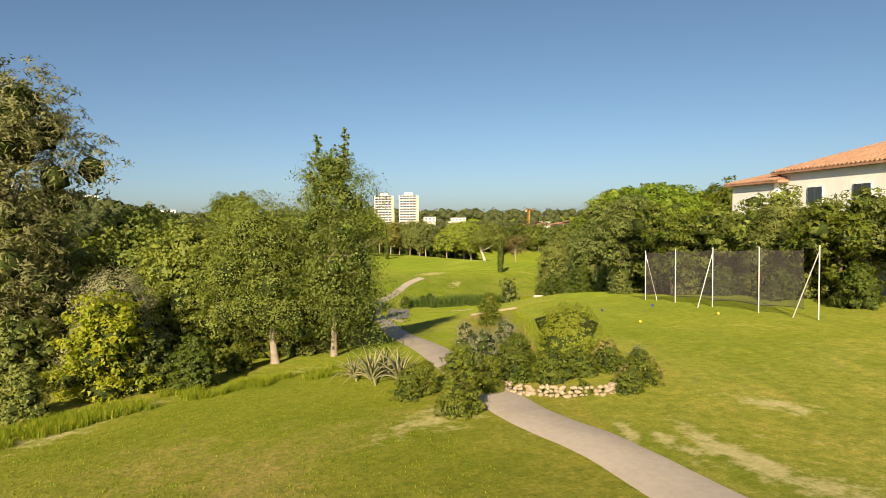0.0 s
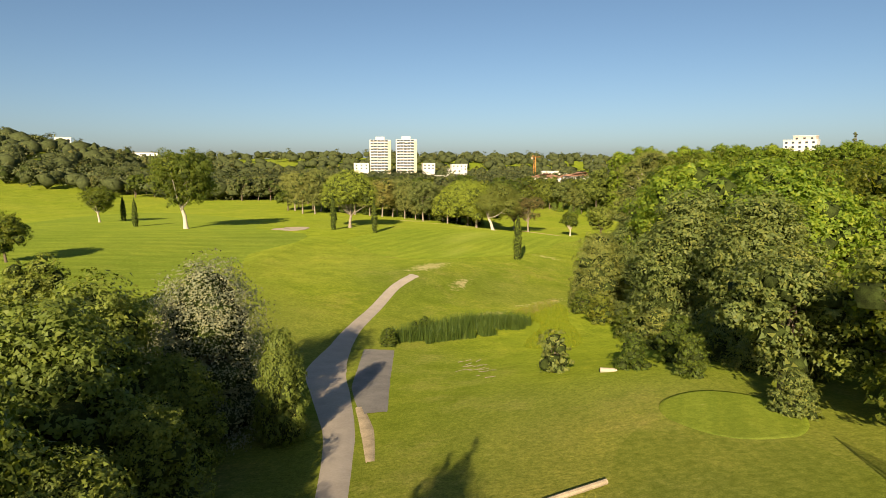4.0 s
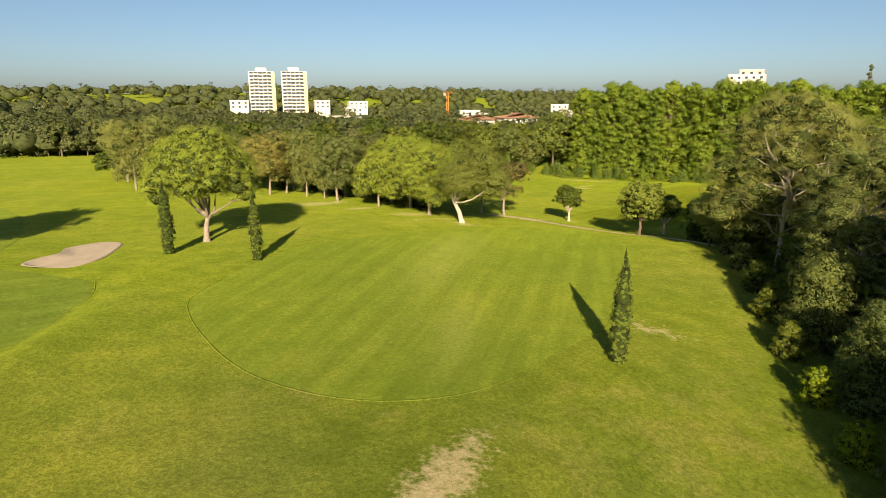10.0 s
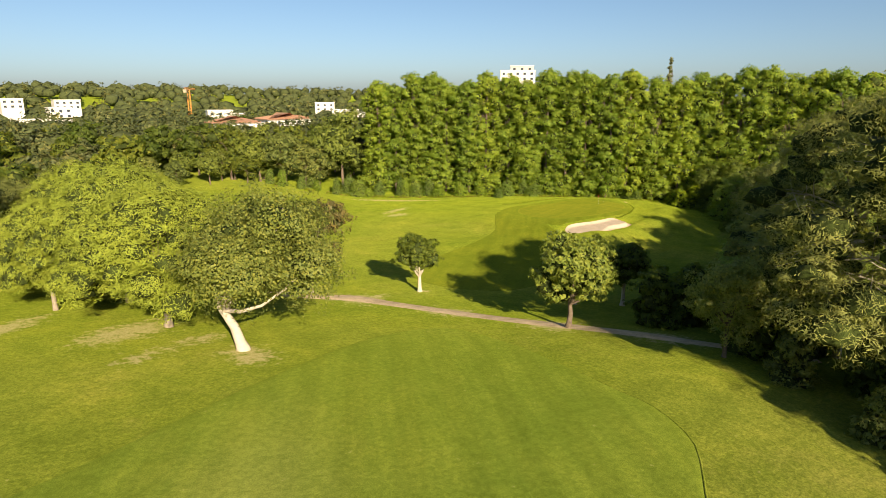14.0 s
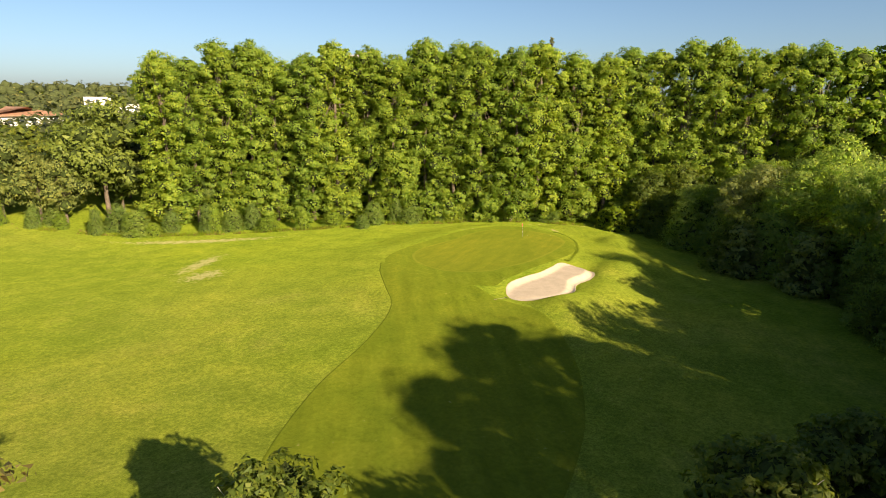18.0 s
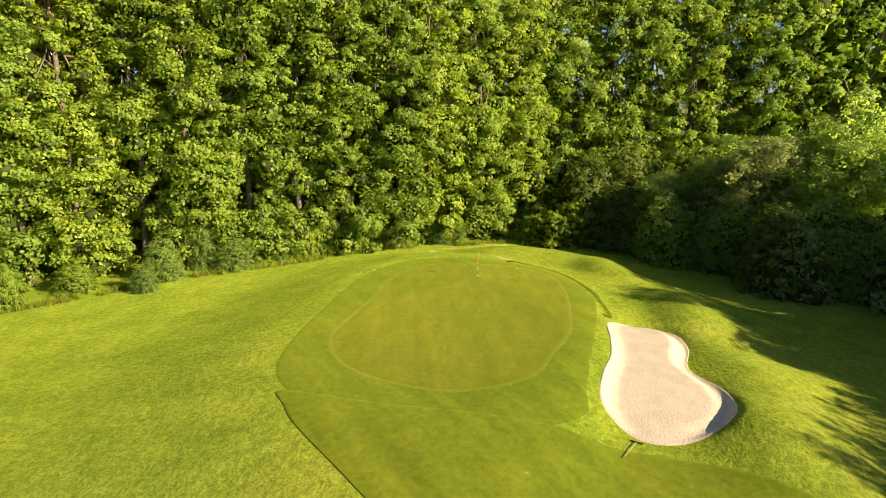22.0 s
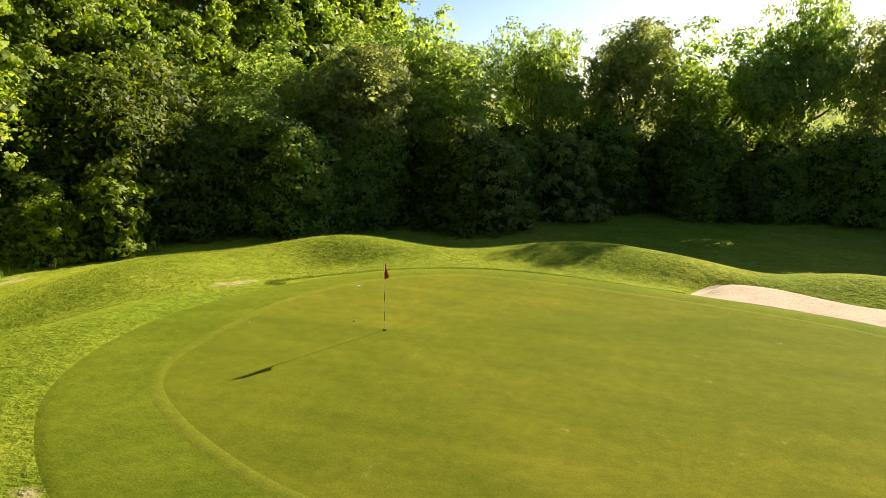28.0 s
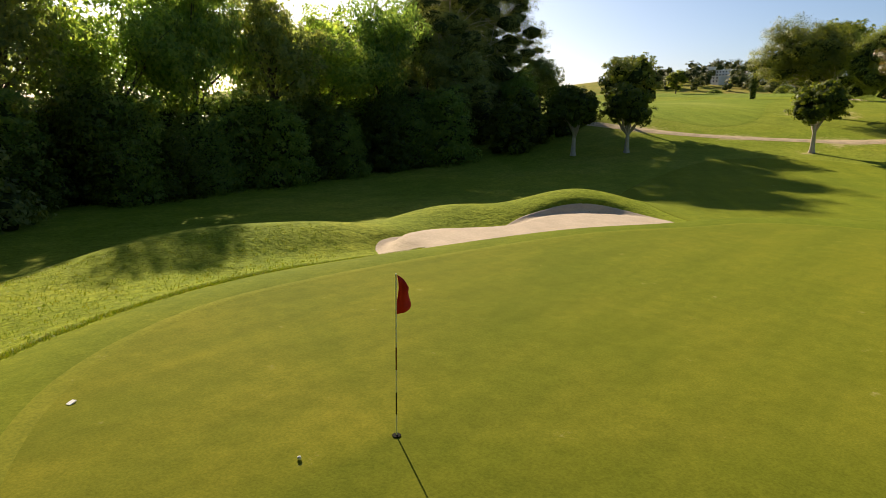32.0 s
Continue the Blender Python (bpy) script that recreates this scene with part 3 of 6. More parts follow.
def leaves(rng, lobes, count, size, spread=0.3, shape=0.55, up=0.35, hang=0.0, per=26, kite=False, spiky=0.0):
    """Leaves in rounded sprays over the shells of lobes (x, y, z, rx, ry, rz), and larger ones inside: points, triangles, normals."""
    lobes = np.array(lobes, float)
    area = (lobes[:, 3] * lobes[:, 4] + lobes[:, 4] * lobes[:, 5] + lobes[:, 3] * lobes[:, 5])
    deep = count // 7
    outer = count - deep
    tufts = max(len(lobes), outer // per)
    which = rng.choice(len(lobes), tufts, p=area / area.sum())
    d = rng.standard_normal((tufts, 3))
    d[:, 2] += 0.3
    d = unit(d)
    L = lobes[which]
    c = L[:, :3] + d * L[:, 3:6] * (1.04 - 0.42 * rng.random((tufts, 1)) ** 1.8)
    k = rng.integers(0, tufts, outer)
    rad = spread * L[k, 3:6].mean(1, keepdims=True) * (0.6 + 0.7 * rng.random((tufts, 1)))[k]
    e = unit(d[k] * 0.6 + rng.standard_normal((outer, 3)) * 0.75 + np.array([0, 0, 0.25]))
    pos = c[k] + e * rad * (0.45 + 0.75 * rng.random((outer, 1))) * np.array([1.15, 1.15, 0.75])
    nrm = unit(e * 0.75 + d[k] * 0.35 + 0.45 * rng.standard_normal((outer, 3)) + np.array([0, 0, up]))
    tan = np.cross(nrm, rng.standard_normal((outer, 3)))
    tan[:, 2] -= hang
    if spiky:
        tan = tan * (1 - spiky) + spiky * (e + 0.4 * rng.standard_normal((outer, 3)) + np.array([0, 0, 0.5]))
    s = size * (0.6 + 0.8 * rng.random((outer, 1)))
    v1, f1 = leaf_cards(pos, nrm, tan, s, shape, kite)
    soft = unit(0.55 * e + 0.45 * d[k] + 0.55 * nrm + 0.2 * rng.standard_normal((outer, 3)))
    w = rng.choice(len(lobes), deep, p=area / area.sum())
    q = unit(rng.standard_normal((deep, 3)))
    pos = lobes[w, :3] + q * lobes[w, 3:6] * (0.35 + 0.45 * rng.random((deep, 1)))
    nrm = unit(q + 0.5 * rng.standard_normal((deep, 3)))
    v2, f2 = leaf_cards(pos, nrm, np.cross(nrm, rng.standard_normal((deep, 3))), size * (1.2 if spiky else 1.6) * (0.7 + 0.6 * rng.random((deep, 1))), shape if spiky else max(shape, 0.6), kite)
    m = 4 if kite else 3
    return np.concatenate([v1, v2]), np.concatenate([f1, f2 + len(v1)]), np.repeat(np.concatenate([soft, nrm]), m, 0)


def crown_mesh(name, sprays, cores, leaf, inner=None):
    """One mesh of leaves, shaded as rounded sprays, over lumpy cores darkened as shade."""
    vs, fs, ns, at = [sprays[0]], [sprays[1]], [sprays[2]], len(sprays[0])
    for cv, cf, cc in cores:
        vs.append(cv)
        fs.append(np.array(cf) + at)
        ns.append(unit(cv - np.array(cc)))
        at += len(cv)
    v, f, n = np.concatenate(vs), np.concatenate(fs).astype(np.int32), np.concatenate(ns)
    me = bpy.data.meshes.new(name)
    me.vertices.add(len(v))
    me.vertices.foreach_set("co", v.astype(np.float32).ravel())
    me.loops.add(3 * len(f))
    me.loops.foreach_set("vertex_index", f.ravel())
    me.polygons.add(len(f))
    me.polygons.foreach_set("loop_start", np.arange(len(f), dtype=np.int32) * 3)
    me.materials.append(leaf)
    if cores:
        me.materials.append(inner or L_CORE_SHADE)
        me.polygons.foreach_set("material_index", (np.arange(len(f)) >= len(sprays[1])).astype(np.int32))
    me.polygons.foreach_set("use_smooth", np.ones(len(f), bool))
    me.update(calc_edges=True)
    me.normals_split_custom_set_from_vertices(n.tolist())
    return me


def limb(rng, a, b, r0, r1, bend=0.12, n=5, sides=6):
    a, b = np.array(a, float), np.array(b, float)
    t = np.linspace(0, 1, n)[:, None]
    off = np.clip(rng.standard_normal(3), -1, 1) * bend * np.linalg.norm(b - a)
    return tube(a + (b - a) * t + off * np.sin(np.pi * t), r0 + (r1 - r0) * t[:, 0], sides, False)


def tree(name, label, rng, trunk_h, trunk_r, lobes, count, size, leaf, bark, category="tree", lean=(0, 0), spread=0.3, shape=0.55, up=0.35, hang=0.0, cores=0.0, twigs=6, group="", kite=False, spiky=0.0, per=26, bare=0):
    """A tree: flared trunk that forks into limbs which reach the lobes of the crown."""
    root = tagged(new(name), label, category, group)
    top = np.array([lean[0], lean[1], trunk_h])
    mid = np.array([lean[0] * 0.35 + 0.04 * trunk_h * rng.standard_normal(), lean[1] * 0.35, trunk_h * 0.5])
    pieces = [tube([(0, 0, -0.4), (0, 0, 0.15), mid * 0.35, mid, top], [trunk_r * 1.7, trunk_r * 1.25, trunk_r, trunk_r * 0.85, trunk_r * 0.65], 9, False)]
    order = [k for k in sorted(range(len(lobes)), key=lambda k: -lobes[k][3]) if lobes[k][2] > 0.6 * trunk_h]
    for k in order[: max(3, min(len(lobes), 14))]:
        e = np.array(lobes[k][:3])
        pieces.append(limb(rng, top * (0.75 + 0.25 * rng.random()), e, trunk_r * 0.45, trunk_r * 0.1))
        for _ in range(twigs // 3):
            q = e + np.clip(rng.standard_normal(3), -1, 1) * np.array(lobes[k][3:6]) * 0.5
            pieces.append(limb(rng, e * 0.6 + top * 0.4, q, trunk_r * 0.16, trunk_r * 0.04, 0.1, 4, 4))
    for k in range(bare):
        a, up_z, far = 2.4 * k, trunk_h * (0.3 + 0.55 * (k + 0.5) / bare), trunk_h * (0.28 + 0.14 * rng.random())
        base = top * (up_z / trunk_h)
        tip = base + np.array([far * math.cos(a), far * math.sin(a), far * (0.25 + 0.5 * rng.random())])
        pieces.append(limb(rng, base, tip, trunk_r * 0.4, trunk_r * 0.12, 0.1, 6, 5))
        for q in range(4):
            m = base + (tip - base) * (0.4 + 0.16 * q)
            pieces.append(limb(rng, m, m + rng.standard_normal(3) * far * 0.2 + np.array([far * 0.2 * math.cos(a), far * 0.2 * math.sin(a), far * 0.22]), trunk_r * 0.16, trunk_r * 0.05, 0.1, 4, 4))
    part("trunk", join(*pieces), bark, root, "", True)
    # added lumps whose dark colour stands for shade between the leaves
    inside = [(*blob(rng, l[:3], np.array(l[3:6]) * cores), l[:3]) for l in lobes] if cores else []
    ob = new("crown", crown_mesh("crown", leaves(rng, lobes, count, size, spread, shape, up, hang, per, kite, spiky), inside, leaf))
    ob.parent = root
    return root


SEEDED = {}


def plant(proto, x, y, s=1.0, turn=0.0, sink=0.0, sz=None):
    """Stands a tree on the land: the first as built, the rest as copies."""
    m = Matrix.Translation((x, y, gz(x, y) - sink)) @ Matrix.Rotation(radians(turn), 4, "Z") @ Matrix.Diagonal((s, s, sz or s, 1))
    if proto.name not in SEEDED:
        SEEDED[proto.name] = True
        proto.matrix_basis = m
        return proto
    return copy_thing_scaled(proto, m)


def copy_thing_scaled(proto, m):
    keep = proto.scale.copy()
    proto.scale = (1, 1, 1)
    c = copy_thing(proto, m)
    proto.scale = keep
    return c

# ---- ground ----


def lines(stops):
    out = []
    for (a, b, s) in stops:
        out += list(np.arange(a, b - 1e-6, s))
    return out


def far_lines(start, sign):
    out, v, s = [], start, 4.0
    while abs(v) < 4500:
        v += sign * s
        s *= 1.22
        out.append(v)
    return out


gx = sorted(far_lines(-236, -1)) + lines([(-236, -27, 1.6), (-27, 13, 0.34), (13, 60.1, 1.6)]) + far_lines(60, 1)
gy = sorted(far_lines(-264, -1)) + lines([(-264, -22, 1.6), (-22, 12, 0.34), (12, 90.1, 1.6)]) + far_lines(90, 1)
X, Y = np.meshgrid(gx, gy)
Z = ground_z(X, Y)
nx, ny = len(gx), len(gy)
idx = np.arange(nx * ny).reshape(ny, nx)
quads = np.stack([idx[:-1, :-1], idx[:-1, 1:], idx[1:, 1:], idx[1:, :-1]], -1).reshape(-1, 4).tolist()
ground = part("ground", (np.stack([X, Y, Z], -1).reshape(-1, 3), quads), ROUGH, None, "", True)
tagged(ground, "rolling rough grass with dry straw-coloured patches", "grass", "", "structure")


def set_wear(ob):
    co = np.zeros(len(ob.data.vertices) * 3)
    ob.data.vertices.foreach_get("co", co)
    co = co.reshape(-1, 3)
    ob.data.attributes.new("dryness", "FLOAT", "POINT").data.foreach_set("value", dryness(co[:, 0], co[:, 1]).astype(np.float32))
    ob.data.attributes.new("pale", "FLOAT", "POINT").data.foreach_set("value", paleness(co[:, 0], co[:, 1]).astype(np.float32))
    ob.data.attributes.new("wear", "FLOAT", "POINT").data.foreach_set("value", wear(co[:, 0], co[:, 1]).astype(np.float32))


set_wear(ground)


def drape(name, loop, material, lift, label, category, rings=10, kind="structure", edge=-0.01, rim=0.994):
    """A sheet laid over the land inside an outline."""
    loop = np.array(loop)
    c = loop.mean(0)
    v, f, n = [np.array([[*c]])], [], len(loop)
    steps = [k / rings for k in range(1, rings) if k / rings < rim - 0.004] + [rim, 1.0]
    rings = len(steps)
    for q in steps:
        v.append(c + (loop - c) * q)
    xy = np.concatenate(v)
    f += [(0, 1 + i, 1 + (i + 1) % n) for i in range(n)]
    for k in range(rings - 1):
        a, b = 1 + k * n, 1 + (k + 1) * n
        f += [(a + i, b + i, b + (i + 1) % n, a + (i + 1) % n) for i in range(n)]
    z = ground_z(xy[:, 0], xy[:, 1]) + lift
    z[-n:] += edge - lift
    ob = part(name, (np.c_[xy, z], f), material, None, "", True)
    set_wear(ob)
    return tagged(ob, label, category, "", kind)


def strip(name, centre, widths, material, lift, label, category, across=5, step_len=0.8, kind="structure", edge=0.12):
    """A path or band laid over the land along a centre line."""
    c = np.array(centre, float)
    pts, ws = [], []
    for i in range(len(c) - 1):
        a, b, p, q = c[max(i - 1, 0)], c[i], c[i + 1], c[min(i + 2, len(c) - 1)]
        m = max(2, int(np.linalg.norm(p - b) / step_len))
        for k in range(m):
            t = k / m
            pts.append(0.5 * ((2 * b) + (p - a) * t + (2 * a - 5 * b + 4 * p - q) * t * t + (3 * b - a - 3 * p + q) * t ** 3))
            ws.append(widths[i] + (widths[i + 1] - widths[i]) * t)
    pts, ws = np.array(pts + [c[-1]]), np.array(ws + [widths[-1]])
    d = np.gradient(pts, axis=0)
    d /= np.linalg.norm(d, axis=1)[:, None]
    nrm = np.stack([-d[:, 1], d[:, 0]], 1)
    u = np.linspace(-0.5, 0.5, across)
    xy = pts[:, None] + nrm[:, None] * (u[None, :] * ws[:, None])[..., None]
    z = ground_z(xy[..., 0], xy[..., 1]) + lift
    z[:, [0, -1]] -= edge
    n = len(pts)
    ids = np.arange(n * across).reshape(n, across)
    f = np.stack([ids[:-1, :-1], ids[1:, :-1], ids[1:, 1:], ids[:-1, 1:]], -1).reshape(-1, 4).tolist()
    ob = part(name, (np.concatenate([xy, z[..., None]], -1).reshape(-1, 3), f), material, None, "", True)
    return tagged(ob, label, category, "", kind)


def scaled(loop, off):
    """The outline pushed outwards."""
    loop = np.array(loop)
    d = np.roll(loop, -1, 0) - np.roll(loop, 1, 0)
    d /= np.linalg.norm(d, axis=1)[:, None] + 1e-9
    area = np.sum(loop[:, 0] * np.roll(loop[:, 1], -1) - loop[:, 1] * np.roll(loop[:, 0], -1))
    s = 1 if area > 0 else -1
    return loop + s * off * np.stack([d[:, 1], -d[:, 0]], 1)


# fairway of this hole, apron, green, sand
FAIRWAY_LOOP = smooth_loop([(-138.7, -65.3), (-141.7, -71.1), (-142, -75.5), (-140.4, -82.3), (-137.2, -89.5), (-130.7, -95.6), (-123.1, -96.8), (-113.6, -92), (-107.3, -88), (-100.4, -82.4), (-94.9, -74.0), (-93.6, -71.9), (-91.0, -69.0), (-85.3, -65.4), (-82.7, -61.3), (-82.2, -58.1), (-81.1, -52.5), (-79.3, -44.2),
                              (-80, -37), (-88, -36), (-100, -40), (-112, -45), (-126, -50), (-134, -58)])
drape("fairway", FAIRWAY_LOOP, FAIRWAY, 0.05, "bright green mown fairway with mowing stripes", "fairway", 24, rim=0.985)
drape("side_fairway", SIDE_LOOP, FAIRWAY_FAR, 0.06, "neighbouring striped fairway", "fairway", 40, rim=0.985)
drape("apron", smooth_loop([(6.8, 1.5), (6.2, 5.5), (4, 8.2), (-0.5, 10.2), (-8, 11), (-17, 11.2), (-21.5, 10), (-25, 6), (-26, 0), (-25, -4), (-22.8, -6.6), (-20.5, -6.9), (-16.5, -7.6), (-12, -8.5), (-7.5, -9.2), (-3.5, -9.4), (-0.5, -8.5), (3.8, -6.3), (6, -2.5)]), APRON, 0.022, "short mown apron round the putting green", "apron", 40, rim=0.985)
drape("approach", smooth_loop([(-22.5, 9.4), (-24, 8.8), (-26, 7.4), (-30, 3.6), (-34, 0), (-42, -3), (-53, -6), (-64, -12), (-66, -20), (-60, -27), (-48, -26), (-38, -22.5), (-31, -18.5), (-27.2, -14.6), (-25.2, -10.5), (-24.6, -7), (-24.2, -2), (-23.6, 4)]), APRON, 0.028, "mown approach in front of the green", "approach", 40)
drape("putting_green", GREEN_LOOP, GREEN, 0.030, "smooth olive-green putting green", "putting green", 40, edge=0.0245, rim=0.97)
drape("bunker_sand", scaled(BUNKER_LOOP, 0.3), SAND, 0.05, "pale raked sand in a kidney-shaped bunker", "sand bunker", 24, rim=0.975)
drape("far_bunker_sand", scaled(BUNKER1_LOOP, 0.1), SAND, 0.15, "pale sand in a small fairway bunker", "sand bunker", 16, rim=0.96)
drape("tee_ground", smooth_loop([(-141, -236), (-124, -238), (-119, -222), (-121, -198), (-121, -182), (-126, -178), (-131.5, -184), (-135, -198), (-138.5, -212), (-141.5, -224)]), TEE, 0.05, "flat mown teeing ground", "tee", 20, rim=0.965)

drape("forward_tee", smooth_loop([(-125.2, -178.6), (-123.8, -182.2), (-120.6, -183.0), (-118.2, -180.6), (-118.4, -177.0), (-121.0, -174.8), (-124.2, -175.6)]), FAIRWAY, 0.075, "small oval forward tee, closely mown", "tee", 12)


def mown_edge(loop):
    """The low ridge of longer grass along a mown outline."""
    ring = list(loop[::3])
    set_wear(strip("mown_edge", ring, [0.18] * len(ring), ROUGH, 0.05, "narrow ridge of longer grass along the mown outline", "grass edge", 5, 1.2, "structure", 0.09))


green_ring = list(GREEN_LOOP[::2]) + [GREEN_LOOP[0]]
set_wear(strip("green_edge", green_ring, [0.42] * len(green_ring), COLLAR, 0.034, "pale mown collar round the putting green", "grass edge", 5, 0.5, "structure", 0.016))
mown_edge(FAIRWAY_LOOP[:94])
mown_edge(SIDE_LOOP[:46])

# cart path, slab over the culvert, worn earth
strip("cart_path", [(-141.4, -238), (-142.3, -233.5), (-142.8, -230.4), (-144, -226.4), (-144.4, -220.3), (-144.7, -212.5), (-145.3, -200.6), (-144.8, -185), (-144.3, -175), (-144.2, -169), (-144.8, -160), (-145.3, -152), (-143.9, -143.8),
                    (-142.3, -136.7), (-139.6, -128.3), (-135.8, -117.9), (-131.8, -111.6)], [2.5, 2.3, 2.1, 1.9, 2.0, 1.9, 1.8, 1.8, 2.1, 2.5, 3.6, 4.4, 2.7, 2.1, 1.9, 1.8, 1.85], PATH, 0.09, "pale beige concrete cart path", "path")
strip("culvert_slab", [(-141.6, -166), (-141.4, -158), (-140.6, -151), (-139.8, -144.7)], [2.6, 4.4, 4.4, 4.4], SLAB, 0.06, "weathered grey concrete slab beside the path", "slab")
strip("gravel_verge", [(-142.4, -176), (-142.3, -170), (-142.6, -164)], [0.7, 1.3, 0.9], BARE, 0.05, "strip of loose gravel beside the path", "gravel")
strip("earth_track", [(-86, -15), (-80.1, -20), (-77.8, -24.4), (-73.5, -34.1), (-70.5, -42.3), (-68, -50.4), (-65.8, -55.9), (-59.4, -64)], [2.2, 4.0, 3.0, 2.8, 3.3, 3.6, 3.0, 2.6], BARE, 0.06, "trodden track of pale dry earth", "track")

# ---- tall plane trees ----


def column_lobes(rng, h, w, n, low=0.08, taper=0.55, rmin=0.25):
    out = []
    for k in range(n):
        t = low + (1 - low) * (k + 0.5) / n
        r = w * (1 - taper * max(0, (t - 0.55) / 0.45) ** 2) * (0.85 + 0.3 * rng.random())
        a = 2.4 * k + rng.random()
        d = r * (0.25 + 0.5 * rng.random())
        s = r * (0.42 + 0.3 * rng.random())
        out.append((d * math.cos(a), d * math.sin(a), h * t - (0.3 * s if k == n - 1 else 0), s, s, s * (1.0 + 0.5 * rng.random())))
    return out


def dome_lobes(rng, h, w, low, n, flat=0.75, hollow=0.35):
    """Lobes over a rounded crown from height low to h."""
    out = []
    c, half = (h + low) / 2, (h - low) / 2
    for k in range(n):
        d = rng.standard_normal(3)
        d[2] = d[2] * 0.8 + 0.2
        d /= np.linalg.norm(d)
        q = hollow + (0.72 - hollow) * rng.random()
        s = w * (0.28 + 0.18 * rng.random())
        out.append((d[0] * w * q, d[1] * w * q, c + d[2] * half * q, s, s, s * flat))
    return out


def plane_lobes(rng, h, w, n):
    """Boughs of a slim tall crown with a rounded head."""
    out = []
    for k in range(n):
        t = 0.03 + 0.97 * (k + 0.5) / n
        r = w * (1 - 0.75 * max(0, (t - 0.72) / 0.28) ** 2.2) * (0.8 + 0.4 * rng.random())
        a = 2.399 * k + 0.5 * rng.random()
        s = w * (0.27 + 0.2 * rng.random())
        d = max(0.0, r - 0.6 * s) * (0.6 + 0.4 * rng.random())
        out.append((d * math.cos(a), d * math.sin(a), h * t - (s if t > 0.95 else 0), s, s, s * 0.95))
    return out


rng = np.random.default_rng(7)
planes = [tree("plane_tree", "tall plane tree with dense bright green leaves in a row", rng, 24, 0.3, plane_lobes(rng, 30.5, 4.4, 50), 46000, 0.27, L_PLANE, BARK, per=70, spread=0.44, shape=0.8, hang=0.3, cores=0.56, kite=True, group="row of tall plane trees") for _ in range(4)]
back_planes = [tree("plane_tree", "tall plane tree in the row's second line", rng, 24, 0.3, plane_lobes(rng, 30.5, 4.4, 50), 12000, 0.62, L_PLANE, BARK_PALE, spread=0.4, shape=0.8, hang=0.3, cores=0.65, group="row of tall plane trees", twigs=0) for _ in range(2)]
row = []
for k in range(16):
    t = k / 15
    row.append((-19 + 44 * t + 1.2 * math.sin(5 * t), 62 - 67 * t + 1.5 * math.sin(4 * t)))
for k, (x, y) in enumerate(row):
    s = 0.94 + 0.1 * rng.random()
    plant(planes[k % 4], x + 4.5 + rng.normal() * 0.6, y + 2.5 + rng.normal() * 0.5, s * 1.06, 360 * rng.random(), 0, s * 1.03)
    plant(back_planes[k % 2], x + 9.5 + rng.normal(), y + 5.5 + rng.normal(), s * 1.1, 360 * rng.random(), 0, s * 0.97)
for k in range(14):
    t = k / 13
    plant(planes[k % 4] if k < 7 else back_planes[k % 2], 31 + 10 * t + rng.normal() * 0.5, -6 - 64 * t, 1.0 + 0.08 * rng.random(), 360 * rng.random())

# ---- shrubs ----


def bush_lobes(rng, h, w, n):
    """Lobes of a bush that is leafy to the ground."""
    out = []
    for k in range(n):
        t = (k + 0.5) / n
        a = 2.399 * k + 0.4 * rng.random()
        wide = w * math.sqrt(max(0.05, 1 - (max(0, t - 0.25) / 0.8) ** 2))
        s = w * (0.34 + 0.16 * rng.random())
        d = max(0, wide - s) * (0.5 + 0.5 * rng.random())
        out.append((d * math.cos(a), d * math.sin(a), max(0.12 * h, t * h - 0.4 * s), s, s, s * 0.85))
    return out


def shrub(name, label, leaf, h, w, count, size, seed, n=9, shape=0.65, cores=0.62, hang=0.0, group=""):
    r = np.random.default_rng(seed)
    return tree(name, label, r, h * 0.35, 0.04 * h, bush_lobes(r, h, w, n + 6), count, size, leaf, BARK, "shrub", cores=cores, shape=shape, hang=hang, spread=0.34, group=group)


bush_dark = [shrub("dense_shrub", "dense dark green evergreen shrub at the wood's edge", L_DARK, 5, 3.0, 5600, 0.29, 20 + k, 10) for k in range(3)]
bush_mid = [shrub("leafy_shrub", "leafy mid-green shrub at the wood's edge", L_OAK, 5, 2.8, 5600, 0.29, 30 + k, 10) for k in range(3)]
bush_bright = [shrub("bright_shrub", "bright yellow-green leafy shrub", L_BRIGHT, 5, 2.6, 5400, 0.30, 40 + k, 10) for k in range(2)]
bush_olive = [shrub("olive_shrub", "olive-green bushy shrub with pale tips", L_OLIVE, 5, 3.0, 5600, 0.28, 44 + k, 10) for k in range(2)]

far_oaks = [tree("broadleaf_tree", "broad green tree at the edge of the course", np.random.default_rng(60 + k), 6, 0.3, dome_lobes(np.random.default_rng(80 + k), 15, 5.8, 1.2, 26), 11000, 0.38, [L_OAK, L_OLIVE, L_FRESH][k], BARK, spread=0.34, shape=0.7, cores=0.66) for k in range(3)]
hedge = [shrub("hedge_shrub", "leafy green shrub at the foot of the trees", (L_WOOD, L_WOOD_PALE, L_DARK, L_PLANE)[k], 5, 2.9, 15000, 0.165, 50 + k, 12, cores=0.45) for k in range(4)]
base_line = [(-38, 84), (-25, 62), (-14, 49), (-4, 36), (2, 30), (10, 18.5), (17, 11), (20.5, 0), (22.5, -9)]
